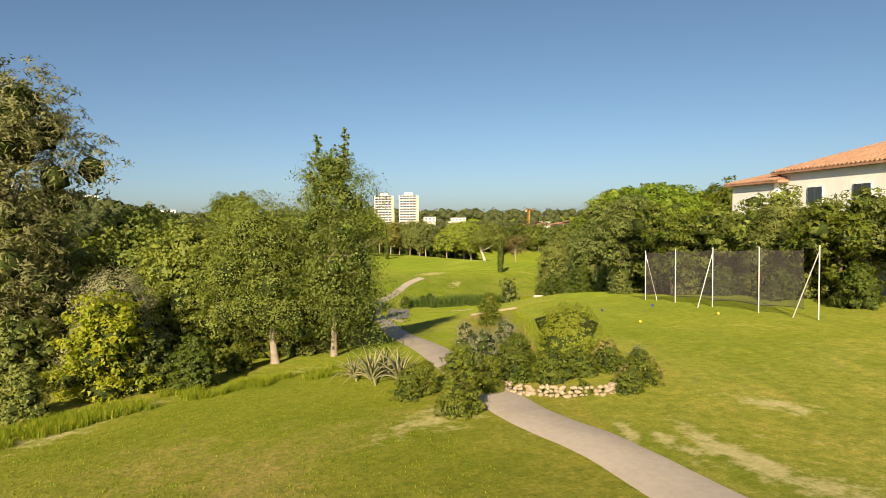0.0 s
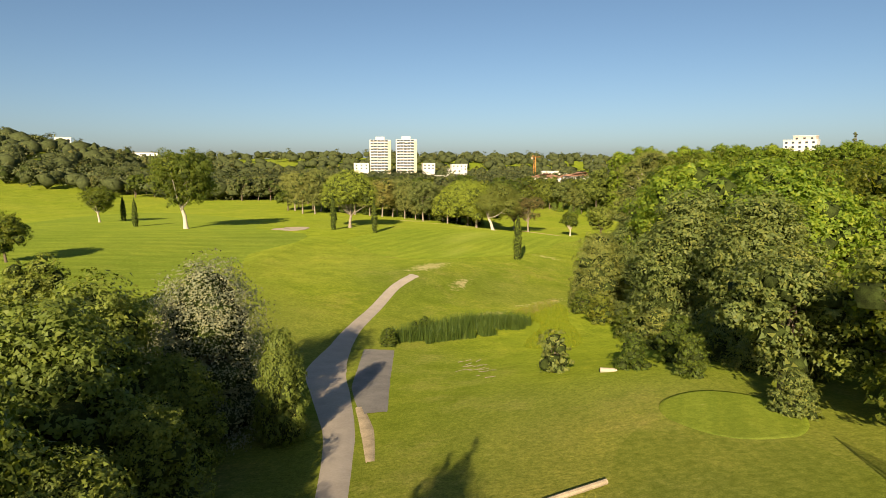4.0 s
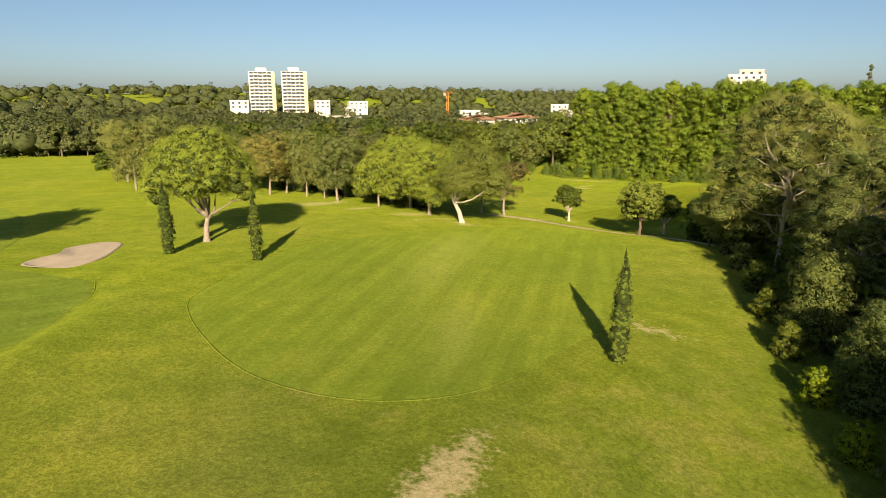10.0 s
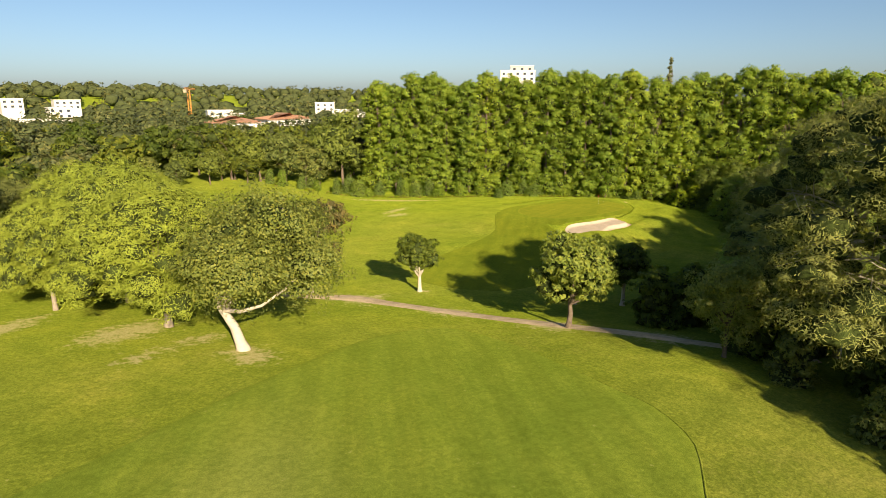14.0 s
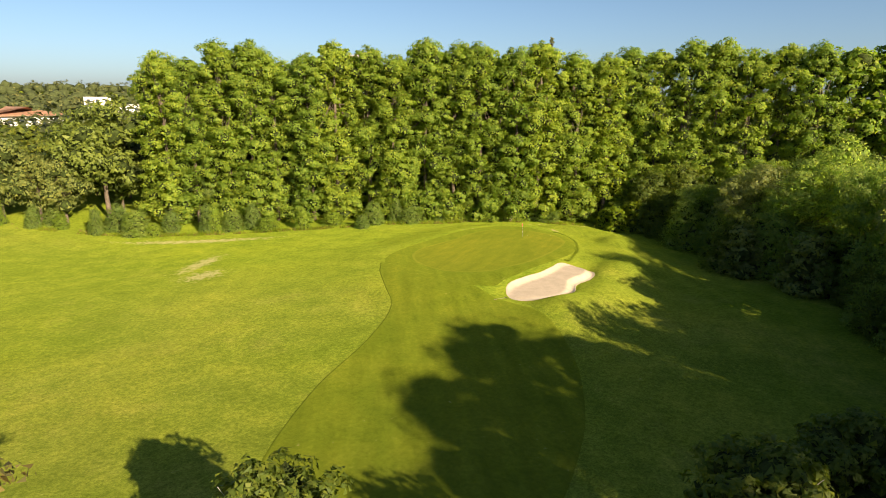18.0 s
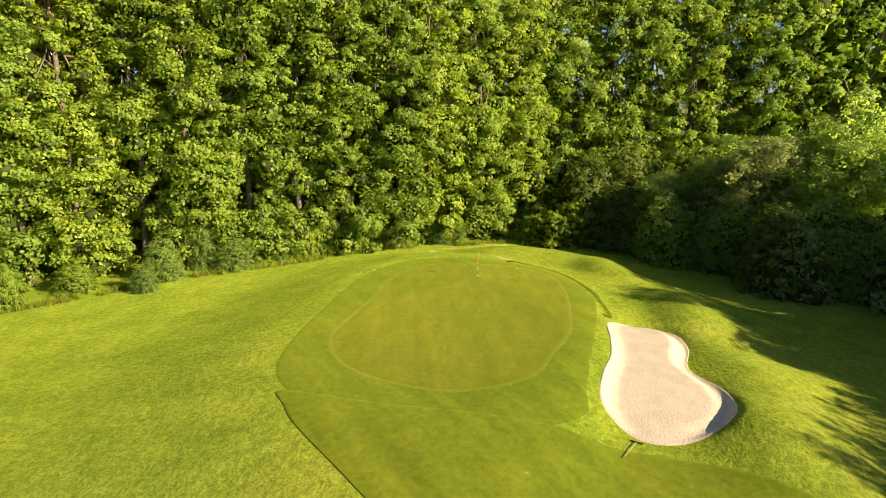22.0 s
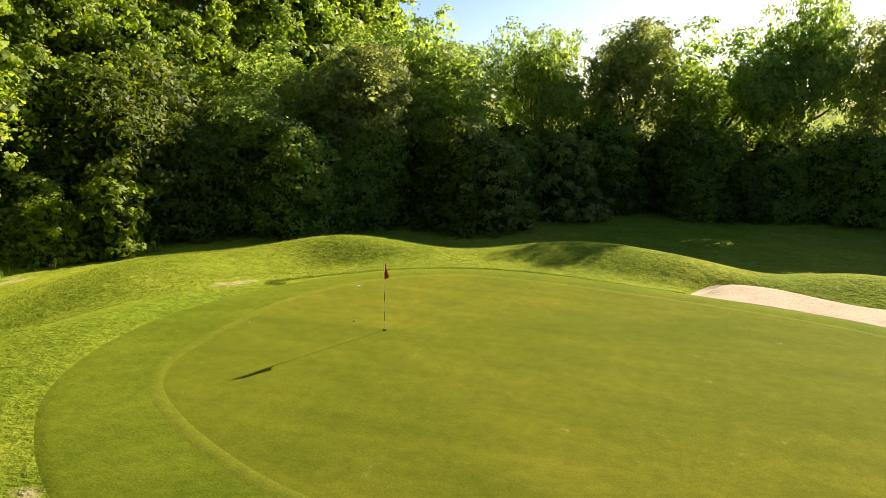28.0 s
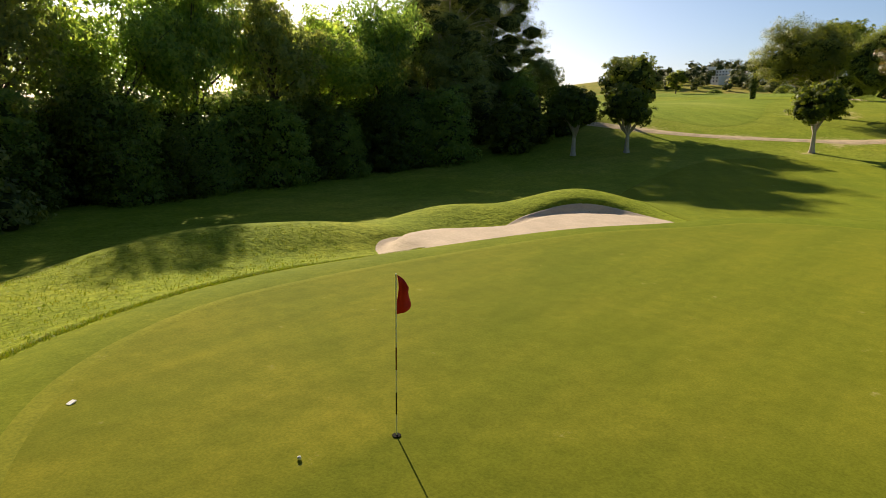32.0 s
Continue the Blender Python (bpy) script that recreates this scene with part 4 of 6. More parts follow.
for i in range(len(base_line) - 1):
    (ax, ay), (bx, by) = base_line[i], base_line[i + 1]
    m = max(2, int(math.hypot(bx - ax, by - ay) / 3.4))
    for k in range(m):
        t = k / m
        x, y = ax + (bx - ax) * t + 2.6 + rng.normal() * 0.6, ay + (by - ay) * t + 1.4 + rng.normal() * 0.6
        p = hedge[(0, 1, 3, 3)[rng.integers(0, 4)]]
        plant(p, x + rng.normal() * 1.1, y + rng.normal() * 1.1, 0.55 + 0.6 * rng.random() ** 1.6, 360 * rng.random(), 0.5, 0.5 + 0.6 * rng.random())
for x, y, s in [(22, -8, 0.9), (24.5, -10.5, 1.15), (23, -5.5, 0.7)]:
    plant(bush_bright[0], x, y, s, 50 * x, 0.1)
for x, y in [(-52, 92), (-47, 96), (-42, 90), (-44, 102), (-58, 98), (-36, 92), (-62, 90), (-68, 93)]:
    plant(far_oaks[int(x) % 3], x, y, 0.55 + 0.2 * rng.random(), 360 * rng.random(), 0.3)

for x, y, h in [(-33.7, 83, 16.5), (-29.4, 79, 13.5), (-26.7, 76, 13.5), (-38, 90, 17), (-44, 96, 18), (-20, 74, 23)]:
    plant(far_oaks[int(h) % 3], x, y, h / 15.0, 40 * x, 0.3, h / 14.5)

# the shaded wood right of the green
oaks = [tree("broadleaf_tree", "broad dark green woodland tree", np.random.default_rng(60 + k), 6, 0.3, dome_lobes(np.random.default_rng(80 + k), 15, 5.8, 1.2, 30), 22000, 0.27, [L_WOOD, L_WOOD_OLIVE, L_WOOD_PALE][k], BARK, spread=0.4, shape=0.7, per=60) for k in range(3)]
edge = [(25, -13), (20, -18), (15, -23), (10, -28), (8, -31), (6, -35), (4, -38), (0, -41), (-5, -42), (-10, -43.5), (-16, -45), (-22, -46.5), (-28, -48), (-33, -49), (-38, -49), (-43, -48.5)]
for k, (x, y) in enumerate(edge):
    for q in range(2):
        p = hedge[(0, 1, 1, 2)[rng.integers(0, 4)]]
        plant(p, x + rng.normal() * 1.5 + 1.5 * q, y - 1.5 - 2.2 * q + rng.normal() * 0.8, 0.9 + 0.75 * rng.random() + 0.3 * q, 360 * rng.random(), 0.2)
for x, y, s in [(27, -12, 2.0), (29.5, -17, 2.4), (23.5, -17, 1.3), (21.5, -21, 1.4), (26, -14, 1.3), (25, -20, 1.6)]:
    plant(hedge[2], x, y, s, 60 * x, 0.2)
plant(bush_olive[0], 7.2, -29.2, 1.35, 40, 0.2)
plant(bush_olive[1], 3.4, -37.5, 1.4, 10, 0.2)
for k, (x, y, h) in enumerate([(24, -22, 10.5), (19, -29, 14), (14, -36, 15.5), (8, -44, 17), (0, -48, 18), (-8, -50, 19), (-15, -52, 20), (-23, -54, 19.5), (-30, -56, 18), (-37, -56, 18.5), (-44, -55, 16.5),
                               (28, -30, 13.5), (22, -38, 16), (-50, -58, 13), (18.5, -40, 17.5)]):
    plant(oaks[k % 3], x, y, 0.95 + 0.1 * (k % 3), 77 * k, 0.2, h * (1.0 + 0.09 * math.sin(2.3 * k)) / 14.0)
for k in range(22):
    x = 22 - 66 * k / 21
    plant((bush_dark + bush_mid)[k % 6], x, -26 - 1.05 * (22 - x) if x > 2 else -49.5 - 0.15 * (2 - x), 1.35 + 0.3 * rng.random(), 100 * k, 0.2)

# ---- pines ----


def cloud_lobes(rng, h, w, low, n):
    """Ragged pine: flat puffs at the ends of limbs."""
    out = []
    for k in range(n):
        t = (k + 0.5) / n
        a = 2.399 * k + rng.random()
        r = w * (0.35 + 0.65 * math.sin(math.pi * min(1, 0.25 + 0.75 * t)) ** 0.8) * (0.55 + 0.5 * rng.random())
        s = w * (0.22 + 0.12 * rng.random())
        out.append((r * math.cos(a), r * math.sin(a), low + (h - low) * t, s * 1.15, s * 1.15, s * 0.6))
    return out


def canopy_lobes(rng, h, low, w, n):
    """A broad dome, flat beneath."""
    out = []
    for k in range(n):
        a, q = 2.399 * k, math.sqrt((k + 0.5) / n)
        s = w * (0.19 + 0.08 * rng.random())
        r = (w - 0.7 * s) * q
        out.append((r * math.cos(a), r * math.sin(a), low + 0.4 * s + (h - low - 1.1 * s) * math.sqrt(max(0, 1 - (0.97 * q) ** 2)) + 0.2 * rng.normal(), s, s, s * 0.8))
        if k % 4 == 0:
            b, e = 2.399 * k + 0.9, 0.12 + 0.5 * rng.random()
            rim = (w - 0.9 * s) * math.sqrt(1 - e * e)
            out.append((rim * math.cos(b), rim * math.sin(b), low + (h - low) * e, s, s, s * 0.8))
        if k % 3 == 0:
            out.append((r * 0.6 * math.cos(a), r * 0.6 * math.sin(a), low + 0.25 * (h - low), s, s, s * 0.6))
    return out


stone_pine = tree("umbrella_pine", "umbrella pine with a green dome and forked trunk", np.random.default_rng(101), 3.6, 0.4, canopy_lobes(np.random.default_rng(102), 14.6, 5.0, 7.3, 76), 110000, 0.27, L_STONE_PINE, BARK_PALE, cores=0.66, per=40, lean=(0.6, 0.3), shape=0.24, up=0.7, spread=0.42, spiky=0.55)
dome_pines = [tree("dome_pine", "pine with a broad dome of green needles", np.random.default_rng(110 + k), 5.0, 0.3, canopy_lobes(np.random.default_rng(120 + k), 12.0, 2.1, 7.0, 66), 100000, 0.27, L_STONE_PINE, BARK_PALE, cores=0.64, per=40, shape=0.22, up=0.7, spread=0.42, spiky=0.75) for k in range(2)]
grove = [tree("grove_pine", "rounded olive-green pine with a slim bare pale trunk", np.random.default_rng(114 + k), 8.5, 0.22, dome_lobes(np.random.default_rng(124 + k), 14, 4.9, 1.5 if k else 0.8, 52, 0.62, 0.3), 52000, 0.29, (L_PINE, L_PINE, L_GOLD_PINE)[k], BARK_PALE, cores=0.52, per=40, shape=0.19, up=0.6, spread=0.34, spiky=0.75, twigs=9) for k in range(3)]
aleppo = [tree("tall_pine", "tall ragged pine with bare pale branches", np.random.default_rng(130 + k), 15, 0.3, cloud_lobes(np.random.default_rng(140 + k), 21, 7.6, 5.0, 74), 90000, 0.3, L_PINE, BARK_WHITE, cores=0.58, per=48, lean=(1.4, 0.6), shape=0.18, up=0.6, spread=0.34, twigs=12, spiky=0.6, bare=16) for k in range(2)]
plant(stone_pine, -140.7, -46.5, 1.0, 20)
for k, (x, y, r, h) in enumerate([(-101.3, -22.2, 8.2, 13.4), (-101.5, -10.5, 8.0, 14.9), (-108.3, -10.4, 5.3, 11.2), (-103.5, -2.5, 6.4, 14.4), (-96.5, -4.5, 6.2, 13.2), (-96.0, 6.0, 6.0, 12.5)]):
    plant(dome_pines[k % 2], x, y, r / 7.0, 57 * k, 0.2, h / 12.0)
for k, (kind, x, y, r, h) in enumerate([(0, -115.3, -2.6, 5.6, 16.8), (1, -120.8, 4.4, 4.4, 15.6), (1, -117.4, 1.2, 3.4, 11.2), (2, -128.4, 7.2, 5.6, 14.8), (0, -112.0, 6.0, 5.2, 15.0), (2, -132.5, 11.0, 5.0, 13.0), (1, -124.5, 10.5, 5.0, 14.5), (0, -107.0, 7.0, 5.2, 14.5),
                                        (0, -156.2, 19.6, 5.6, 18.8), (1, -151.8, 19.4, 5.0, 17.8), (0, -146.0, 25.0, 5.4, 17.0), (1, -137.5, 17.0, 5.2, 15.5), (0, -143.0, 31.0, 5.8, 17.0), (1, -150.0, 35.0, 6.0, 18.0), (0, -160.0, 38.0, 6.0, 18.0), (1, -122.0, 18.0, 5.4, 15.0), (0, -115.0, 14.0, 5.2, 14.0), (1, -100.0, 12.0, 5.2, 13.0)]):
    plant(grove[kind], x, y, r / 4.9, 57 * k, 0.2, h / 14.0)
for k, (x, y, s) in enumerate([(-69.5, -73, 0.96), (-61, -75.5, 0.84), (-56, -64.5, 0.97), (-78, -91, 0.76), (-46.5, -56.5, 0.7)]):
    plant(aleppo[k % 2], x, y, s * 1.12, 200 + 80 * k, 0.3)

for k, (x, y) in enumerate([(-78, -89), (-72, -81), (-66, -74), (-84, -100), (-104, -1), (-109, 4), (-113, 9), (-119, 12), (-99, -12), (-125, 14), (-132, 17), (-140, 24), (-147, 31), (-96, -1), (-102, 8)]):
    plant(bush_dark[k % 3], x, y + 3, 0.8 + 0.25 * (k % 3), 50 * k, 0.2)

# ---- single trees on the course ----
oak_lobes = [(x + 1.2, y - 0.9, z, a, b, h) for x, y, z, a, b, h in dome_lobes(np.random.default_rng(151), 10.2, 5.4, 2.5, 34)]
fair_oak = tree("cork_oak", "round-crowned oak with a pale forked trunk", np.random.default_rng(150), 3.0, 0.34, oak_lobes, 70000, 0.135, L_CORK, BARK_WHITE, lean=(-1.0, 0.6), spread=0.36, shape=0.65, cores=0.45, per=70, kite=True)
plant(fair_oak, -98.75, -32.7, 1.36, 0)
brown_tree = tree("brown_leaf_tree", "small tree with brownish fading leaves", np.random.default_rng(152), 2.6, 0.18, dome_lobes(np.random.default_rng(153), 8.5, 3.6, 2.0, 20), 16000, 0.19, L_BROWN, BARK_PALE, cores=0.55)
plant(brown_tree, -82.3, -15.2, 1.5, 0)
plant(brown_tree, -86.5, -13.0, 1.3, 90)
tall_oak = tree("field_oak", "tall spreading oak with a whitish trunk on the fairway", np.random.default_rng(154), 4.2, 0.4, dome_lobes(np.random.default_rng(155), 14.5, 6.4, 3.0, 36), 22000, 0.36, L_OAK, BARK_WHITE, lean=(-0.6, 0.6), spread=0.32, cores=0.5)
plant(tall_oak, -178.8, -57.8, 1.25, 30, 0, 1.38)
plant(tall_oak, -205, -36, 0.7, 120)
lolly = tree("round_tree", "small round-headed tree with a whitewashed trunk", np.random.default_rng(156), 2.0, 0.22, dome_lobes(np.random.default_rng(157), 6.4, 2.5, 1.7, 22, 0.9), 11000, 0.24, L_DARK, BARK_WHITE, spread=0.3, hang=0.4, cores=0.7)
plant(lolly, -70.2, -21.4, 1.22, 0)
plant(lolly, -58.2, -36.6, 1.25, 120)
plant(lolly, -53.2, -40.3, 1.25, 200)
lime = tree("yellow_green_tree", "round tree with yellow-green leaves", np.random.default_rng(158), 2.2, 0.22, dome_lobes(np.random.default_rng(159), 8.0, 3.5, 1.7, 26, 0.9), 15000, 0.25, L_LIME, BARK, spread=0.28, hang=0.4, cores=0.6)
plant(lime, -70.4, -44.9, 1.3, 0)
plant(oaks[1], -68.6, -59.6, 0.6, 40, 0.2, 0.66)
plant(oaks[2], -61.5, -57.5, 0.58, 130, 0.2, 0.6)
for k, (x, y, s) in enumerate([(-74, -80, 1.3), (-67, -76, 1.5), (-62, -70, 1.4), (-57, -62, 1.3), (-80, -92, 1.3), (-74, -88, 1.6), (-84, -98, 1.5), (-80, -86, 1.2), (-88, -105, 1.4), (-52, -56, 1.2), (-66, -82, 1.7), (-58, -74, 1.7), (-61, -49, 1.2), (-55, -50, 1.3), (-50, -47, 1.1), (-65, -61, 1.3), (-59, -61, 1.4)]):
    plant(bush_dark[k % 3], x, y, s, 60 * k, 0.1)


def cypress_tree(seed, h, w):
    r = np.random.default_rng(seed)
    lob = [(0.05 * r.normal(), 0.05 * r.normal(), h * t, w * math.sin(math.pi * min(1, t * 0.86 + 0.2)) ** 0.7 + 0.05, w * math.sin(math.pi * min(1, t * 0.86 + 0.2)) ** 0.7 + 0.05, h * 0.06) for t in np.linspace(0.03, 0.97, 28)]
    return tree("cypress", "slender dark green column cypress", r, h * 0.8, 0.09, lob, 9000, 0.22, L_CYPRESS, BARK, spread=0.22, shape=0.35, up=0.9, cores=0.92, twigs=0)


cyp = cypress_tree(160, 9.2, 0.76)
for x, y, s, sz in [(-109.4, -94.2, 1.0, 1.0), (-135.0, -58.5, 0.9, 0.9), (-144.9, -53.2, 1.0, 0.98), (-191.3, -52.8, 0.9, 0.75), (-201, -30, 0.9, 0.75)]:
    plant(cyp, x, y, s, 33 * x, 0, sz)

# ---- wood along the stream ----
big_plane = [tree("stream_tree", "big spreading plane tree beside the stream", np.random.default_rng(170 + k), 8, 0.5, dome_lobes(np.random.default_rng(180 + k), 19, 7.6, 1, 34), 42000, 0.36, [L_OAK, L_PLANE][k], BARK_PALE, spread=0.34, shape=0.75, hang=0.3, cores=0.58, per=60) for k in range(2)]
willow = [tree("olive_leaf_tree", "dense olive-green tree beside the stream", np.random.default_rng(190 + k), 3, 0.3, bush_lobes(np.random.default_rng(195 + k), 11, 5.2, 34), 42000, 0.25, L_OLIVE, BARK, spread=0.28, hang=0.3, cores=0.66, shape=0.6) for k in range(2)]
for k, (x, y, s) in enumerate([(-83, -114, 1.3), (-93, -129, 1.3), (-84, -152, 1.1), (-93, -143, 1.25), (-76, -101, 0.95), (-100, -160, 0.95), (-70, -122, 1.15), (-64, -92, 0.75), (-75, -140, 1.15), (-92, -168, 0.85), (-58, -105, 0.9)]):
    plant(big_plane[k % 2], x, y, s, 90 * k, 0.3)
for k, (x, y, s) in enumerate([(-106, -124.5, 1.0), (-106.5, -149, 1.4), (-98, -113, 0.85), (-92, -103, 0.75), (-86, -93, 0.8), (-108.5, -163, 1.25), (-100, -136, 1.2), (-105, -139, 1.0), (-100, -122, 1.1)]):
    plant(willow[k % 2], x, y, s, 70 * k, 0.3)
for k, (x, y, s) in enumerate([(-109.5, -127.5, 0.7), (-110.5, -136, 0.8), (-111.5, -146, 0.75), (-112, -153, 0.8), (-104, -116, 0.65), (-100.5, -108, 0.6), (-96.5, -101.5, 0.6), (-91.5, -94.5, 0.65), (-86, -87, 0.7), (-80.5, -80, 0.7),
                               (-75, -72.5, 0.7), (-69.5, -65, 0.75), (-64, -62, 0.9)]):
    plant((bush_mid + bush_olive + bush_bright)[k % 7], x, y, s, 50 * k, 0.1)
bush_small = shrub("thorny_shrub", "sparse olive shrub in the rough", L_OLIVE, 3.2, 1.9, 1500, 0.26, 200, 8)
plant(bush_small, -126.4, -162.2, 1.05, 0)

# ---- woods at the start ----
fork_lobes = bush_lobes(np.random.default_rng(211), 6.4, 3.5, 24)
fork_lobes = [(x - 0.8, y, z + 2.1, a, b, c) for x, y, z, a, b, c in fork_lobes]
start_tree = tree("forked_tree", "fresh-green tree on a forked pale trunk", np.random.default_rng(210), 3.0, 0.2, fork_lobes, 46000, 0.1, L_FRESH, BARK_PALE, spread=0.3, shape=0.6, cores=0.5, kite=True)
plant(start_tree, -153.0, -211.0, 1.0, 0)
spire_lobes = [(x, y, z, a, a, a * 1.25) for x, y, z, a, b, c in column_lobes(np.random.default_rng(215), 11.0, 2.5, 38, 0.18, 0.72)]
rsp = np.random.default_rng(219)
for k in range(16):
    q = k / 15
    for cx, base, rise in ((0.9, 9.2, 3.2), (-0.7, 9.4, 2.6), (0.1, 9.0, 2.4)):
        spire_lobes.append((cx + 0.35 * (1 - q) * rsp.normal(), 0.2 + 0.4 * (1 - q) * rsp.normal(), base + rise * q, 0.42 - 0.22 * q, 0.42 - 0.22 * q, 0.5 - 0.2 * q))
spire_tree = tree("spire_tree", "mid-green tree with two ragged leafy spires", np.random.default_rng(216), 6.0, 0.17, spire_lobes, 46000, 0.11, L_FRESH, BARK_PALE, spread=0.42, shape=0.6, cores=0.3, kite=True)
plant(spire_tree, -149.9, -210.4, 1.0, 20)
plant(spire_tree, -148.9, -205.5, 0.7, 140)
thin_tree = tree("slender_tree", "slender sparse tree with a thin grey-green crown", np.random.default_rng(217), 11.0, 0.14, column_lobes(np.random.default_rng(218), 13, 1.7, 22, 0.35, 0.8), 6000, 0.24, L_OLIVE, BARK_PALE, spread=0.5, shape=0.5)
plant(thin_tree, -165.5, -188.0, 1.0, 0)
scrub = [tree("scrub_oak", "bushy fresh-green oak with leaves to the ground", np.random.default_rng(260 + k), 2.5, 0.16, bush_lobes(np.random.default_rng(264 + k), 7.6, 3.7, 26), 26000, 0.19, L_FRESH, BARK, spread=0.3, shape=0.65, cores=0.6) for k in range(2)]
near_scrub = [tree("scrub_oak", "bushy fresh-green oak with leaves to the ground", np.random.default_rng(260 + k), 2.5, 0.16, bush_lobes(np.random.default_rng(264 + k), 7.6, 3.7, 26), 50000, 0.095, L_FRESH, BARK, spread=0.28, shape=0.6, cores=0.62, kite=True) for k in range(2)]
for k, (x, y, s) in enumerate([(-157.8, -208.6, 1.0), (-155, -205.5, 0.95), (-158, -207, 1.0), (-152.6, -198, 0.85), (-156.5, -199.5, 1.2), (-162, -204, 1.2), (-152.6, -190, 0.85), (-156.5, -190.5, 1.3), (-152.6, -182, 0.8), (-157.0, -181, 1.4), (-163, -194, 1.3),
                               (-153.2, -173.5, 0.85), (-158, -172, 1.4), (-165, -183, 1.3), (-170, -198, 1.3), (-152.8, -203.5, 0.6)]):
    plant((near_scrub if x > -157 and y < -195 else scrub)[k % 2], x, y, s, 77 * k, 0.1)
left_pine = tree("dark_pine", "big dark pine with grey dead lower branches", np.random.default_rng(212), 10, 0.4, plane_lobes(np.random.default_rng(213), 17.5, 5.4, 60), 56000, 0.3, L_DARK_PINE, BARK, cores=0.4, shape=0.3, up=0.5, spread=0.24, twigs=12, spiky=0.6)
plant(left_pine, -167.6, -208.5, 0.92, 0)
for k, (x, y, s) in enumerate([(-158.4, -215.3, 0.55), (-164, -214, 0.7), (-160, -212, 0.8), (-168, -205, 1.0), (-172, -195, 1.3), (-176, -205, 1.4), (-155, -165, 0.9), (-156, -216.2, 0.45), (-161.5, -219.5, 0.4), (-151.6, -207.6, 0.6), (-153.8, -207.4, 0.65), (-150.2, -206.4, 0.55), (-154.6, -212.6, 0.3)]):
    plant((bush_olive + bush_mid + bush_dark)[k % 8], x, y, s, 65 * k, 0.1)
grey = shrub("grey_leaf_tree", "silvery grey-leaved bushy tree", L_GREY, 6, 3.0, 42000, 0.085, 220, 16)
plant(grey, -153, -166, 1.9, 0, 0.2)
plant(grey, -157.5, -157, 1.2, 130, 0.2)
plant(grey, -160.2, -213.4, 0.9, 60, 0.2)
yel = shrub("yellow_shrub", "bright yellow-flowering broom shrub", L_YELLOW, 3.0, 1.8, 9000, 0.12, 221, 8)
plant(yel, -159.6, -216.2, 1.4, 0, 0.1)

plant(scrub[1], -147.8, -170.4, 0.55, 30, 0.1, 0.95)
for k, (x, y, s) in enumerate([(-176, -178, 0.8), (-168, -170, 0.75), (-182, -190, 0.9), (-190, -170, 0.8), (-186, -205, 1.0), (-200, -190, 1.0), (-178, -160, 0.7), (-165, -158, 0.6), (-172, -148, 0.6)]):
    plant(far_oaks[k % 3], x, y, s, 91 * k, 0.2)
plant(far_oaks[0], -192, -110.5, 0.62, 40, 0.2)

# trees between the teeing ground and the villa
for k, (x, y, s) in enumerate([(-115.5, -186, 0.75), (-117, -177, 0.7), (-114, -193, 0.6), (-114, -200, 0.68), (-115, -207, 0.63), (-113.5, -214, 0.56), (-112.5, -196.5, 0.68), (-113, -203.5, 0.64), (-112, -189, 0.66), (-112.5, -210, 0.58), (-112, -180, 0.7), (-111, -170, 0.85), (-106, -176, 0.85), (-114, -222, 0.42)]):
    plant((far_oaks + willow[:1])[k % 4], x, y, s, 48 * k, 0.4)
for k, (x, y, s) in enumerate([(-119.5, -171, 0.6), (-121.5, -166.5, 0.55), (-117, -165, 0.75), (-118.5, -180, 0.5), (-116, -190, 0.55), (-117.2, -197, 0.5), (-117.2, -204, 0.5), (-117, -211, 0.55)]):
    plant((bush_dark + bush_olive)[k % 5], x, y, s, 48 * k, 0.1)

# ---- mid-distance woods ----
mids = [tree("woodland_tree", "rounded green tree of the wood beyond the course", np.random.default_rng(230 + k), 5, 0.3, dome_lobes(np.random.default_rng(240 + k), 13, 5.6, 1.0, 18), 4400, 0.66, [L_DARK, L_FAR, L_FAR, L_OAK][k], BARK, spread=0.34, shape=0.7, cores=0.72, twigs=0, group="wood beyond the course") for k in range(4)]
rw = np.random.default_rng(5)
spots, hill = [], []
for k in range(1600):
    a, d = radians(-42 + 92 * rw.random()), 165 + 190 * rw.random()
    x, y = -140 + d * math.sin(a), -130 + d * math.cos(a)
    open_left = x < -165 and y < 120 + 0.5 * (-165 - x)
    if open_left or y < 24 or (x > -90 and y < 92 - 0.95 * max(0, x + 50)):
        continue
    if all((x - u) ** 2 + (y - v) ** 2 > 40 for u, v in spots):
        spots.append((x, y))
for k in range(400):
    x, y = -430 + 110 * rw.normal(), 300 + 95 * rw.normal()
    if x < -265 and y > 150 and len(hill) < 80 and all((x - u) ** 2 + (y - v) ** 2 > 90 for u, v in hill):
        hill.append((x, y))
for k, (x, y) in enumerate(spots[:235]):
    plant(mids[(0, 1, 2, 1, 0, 3)[k % 6]], x, y, 0.85 + 0.4 * rw.random(), 360 * rw.random(), 0.5)

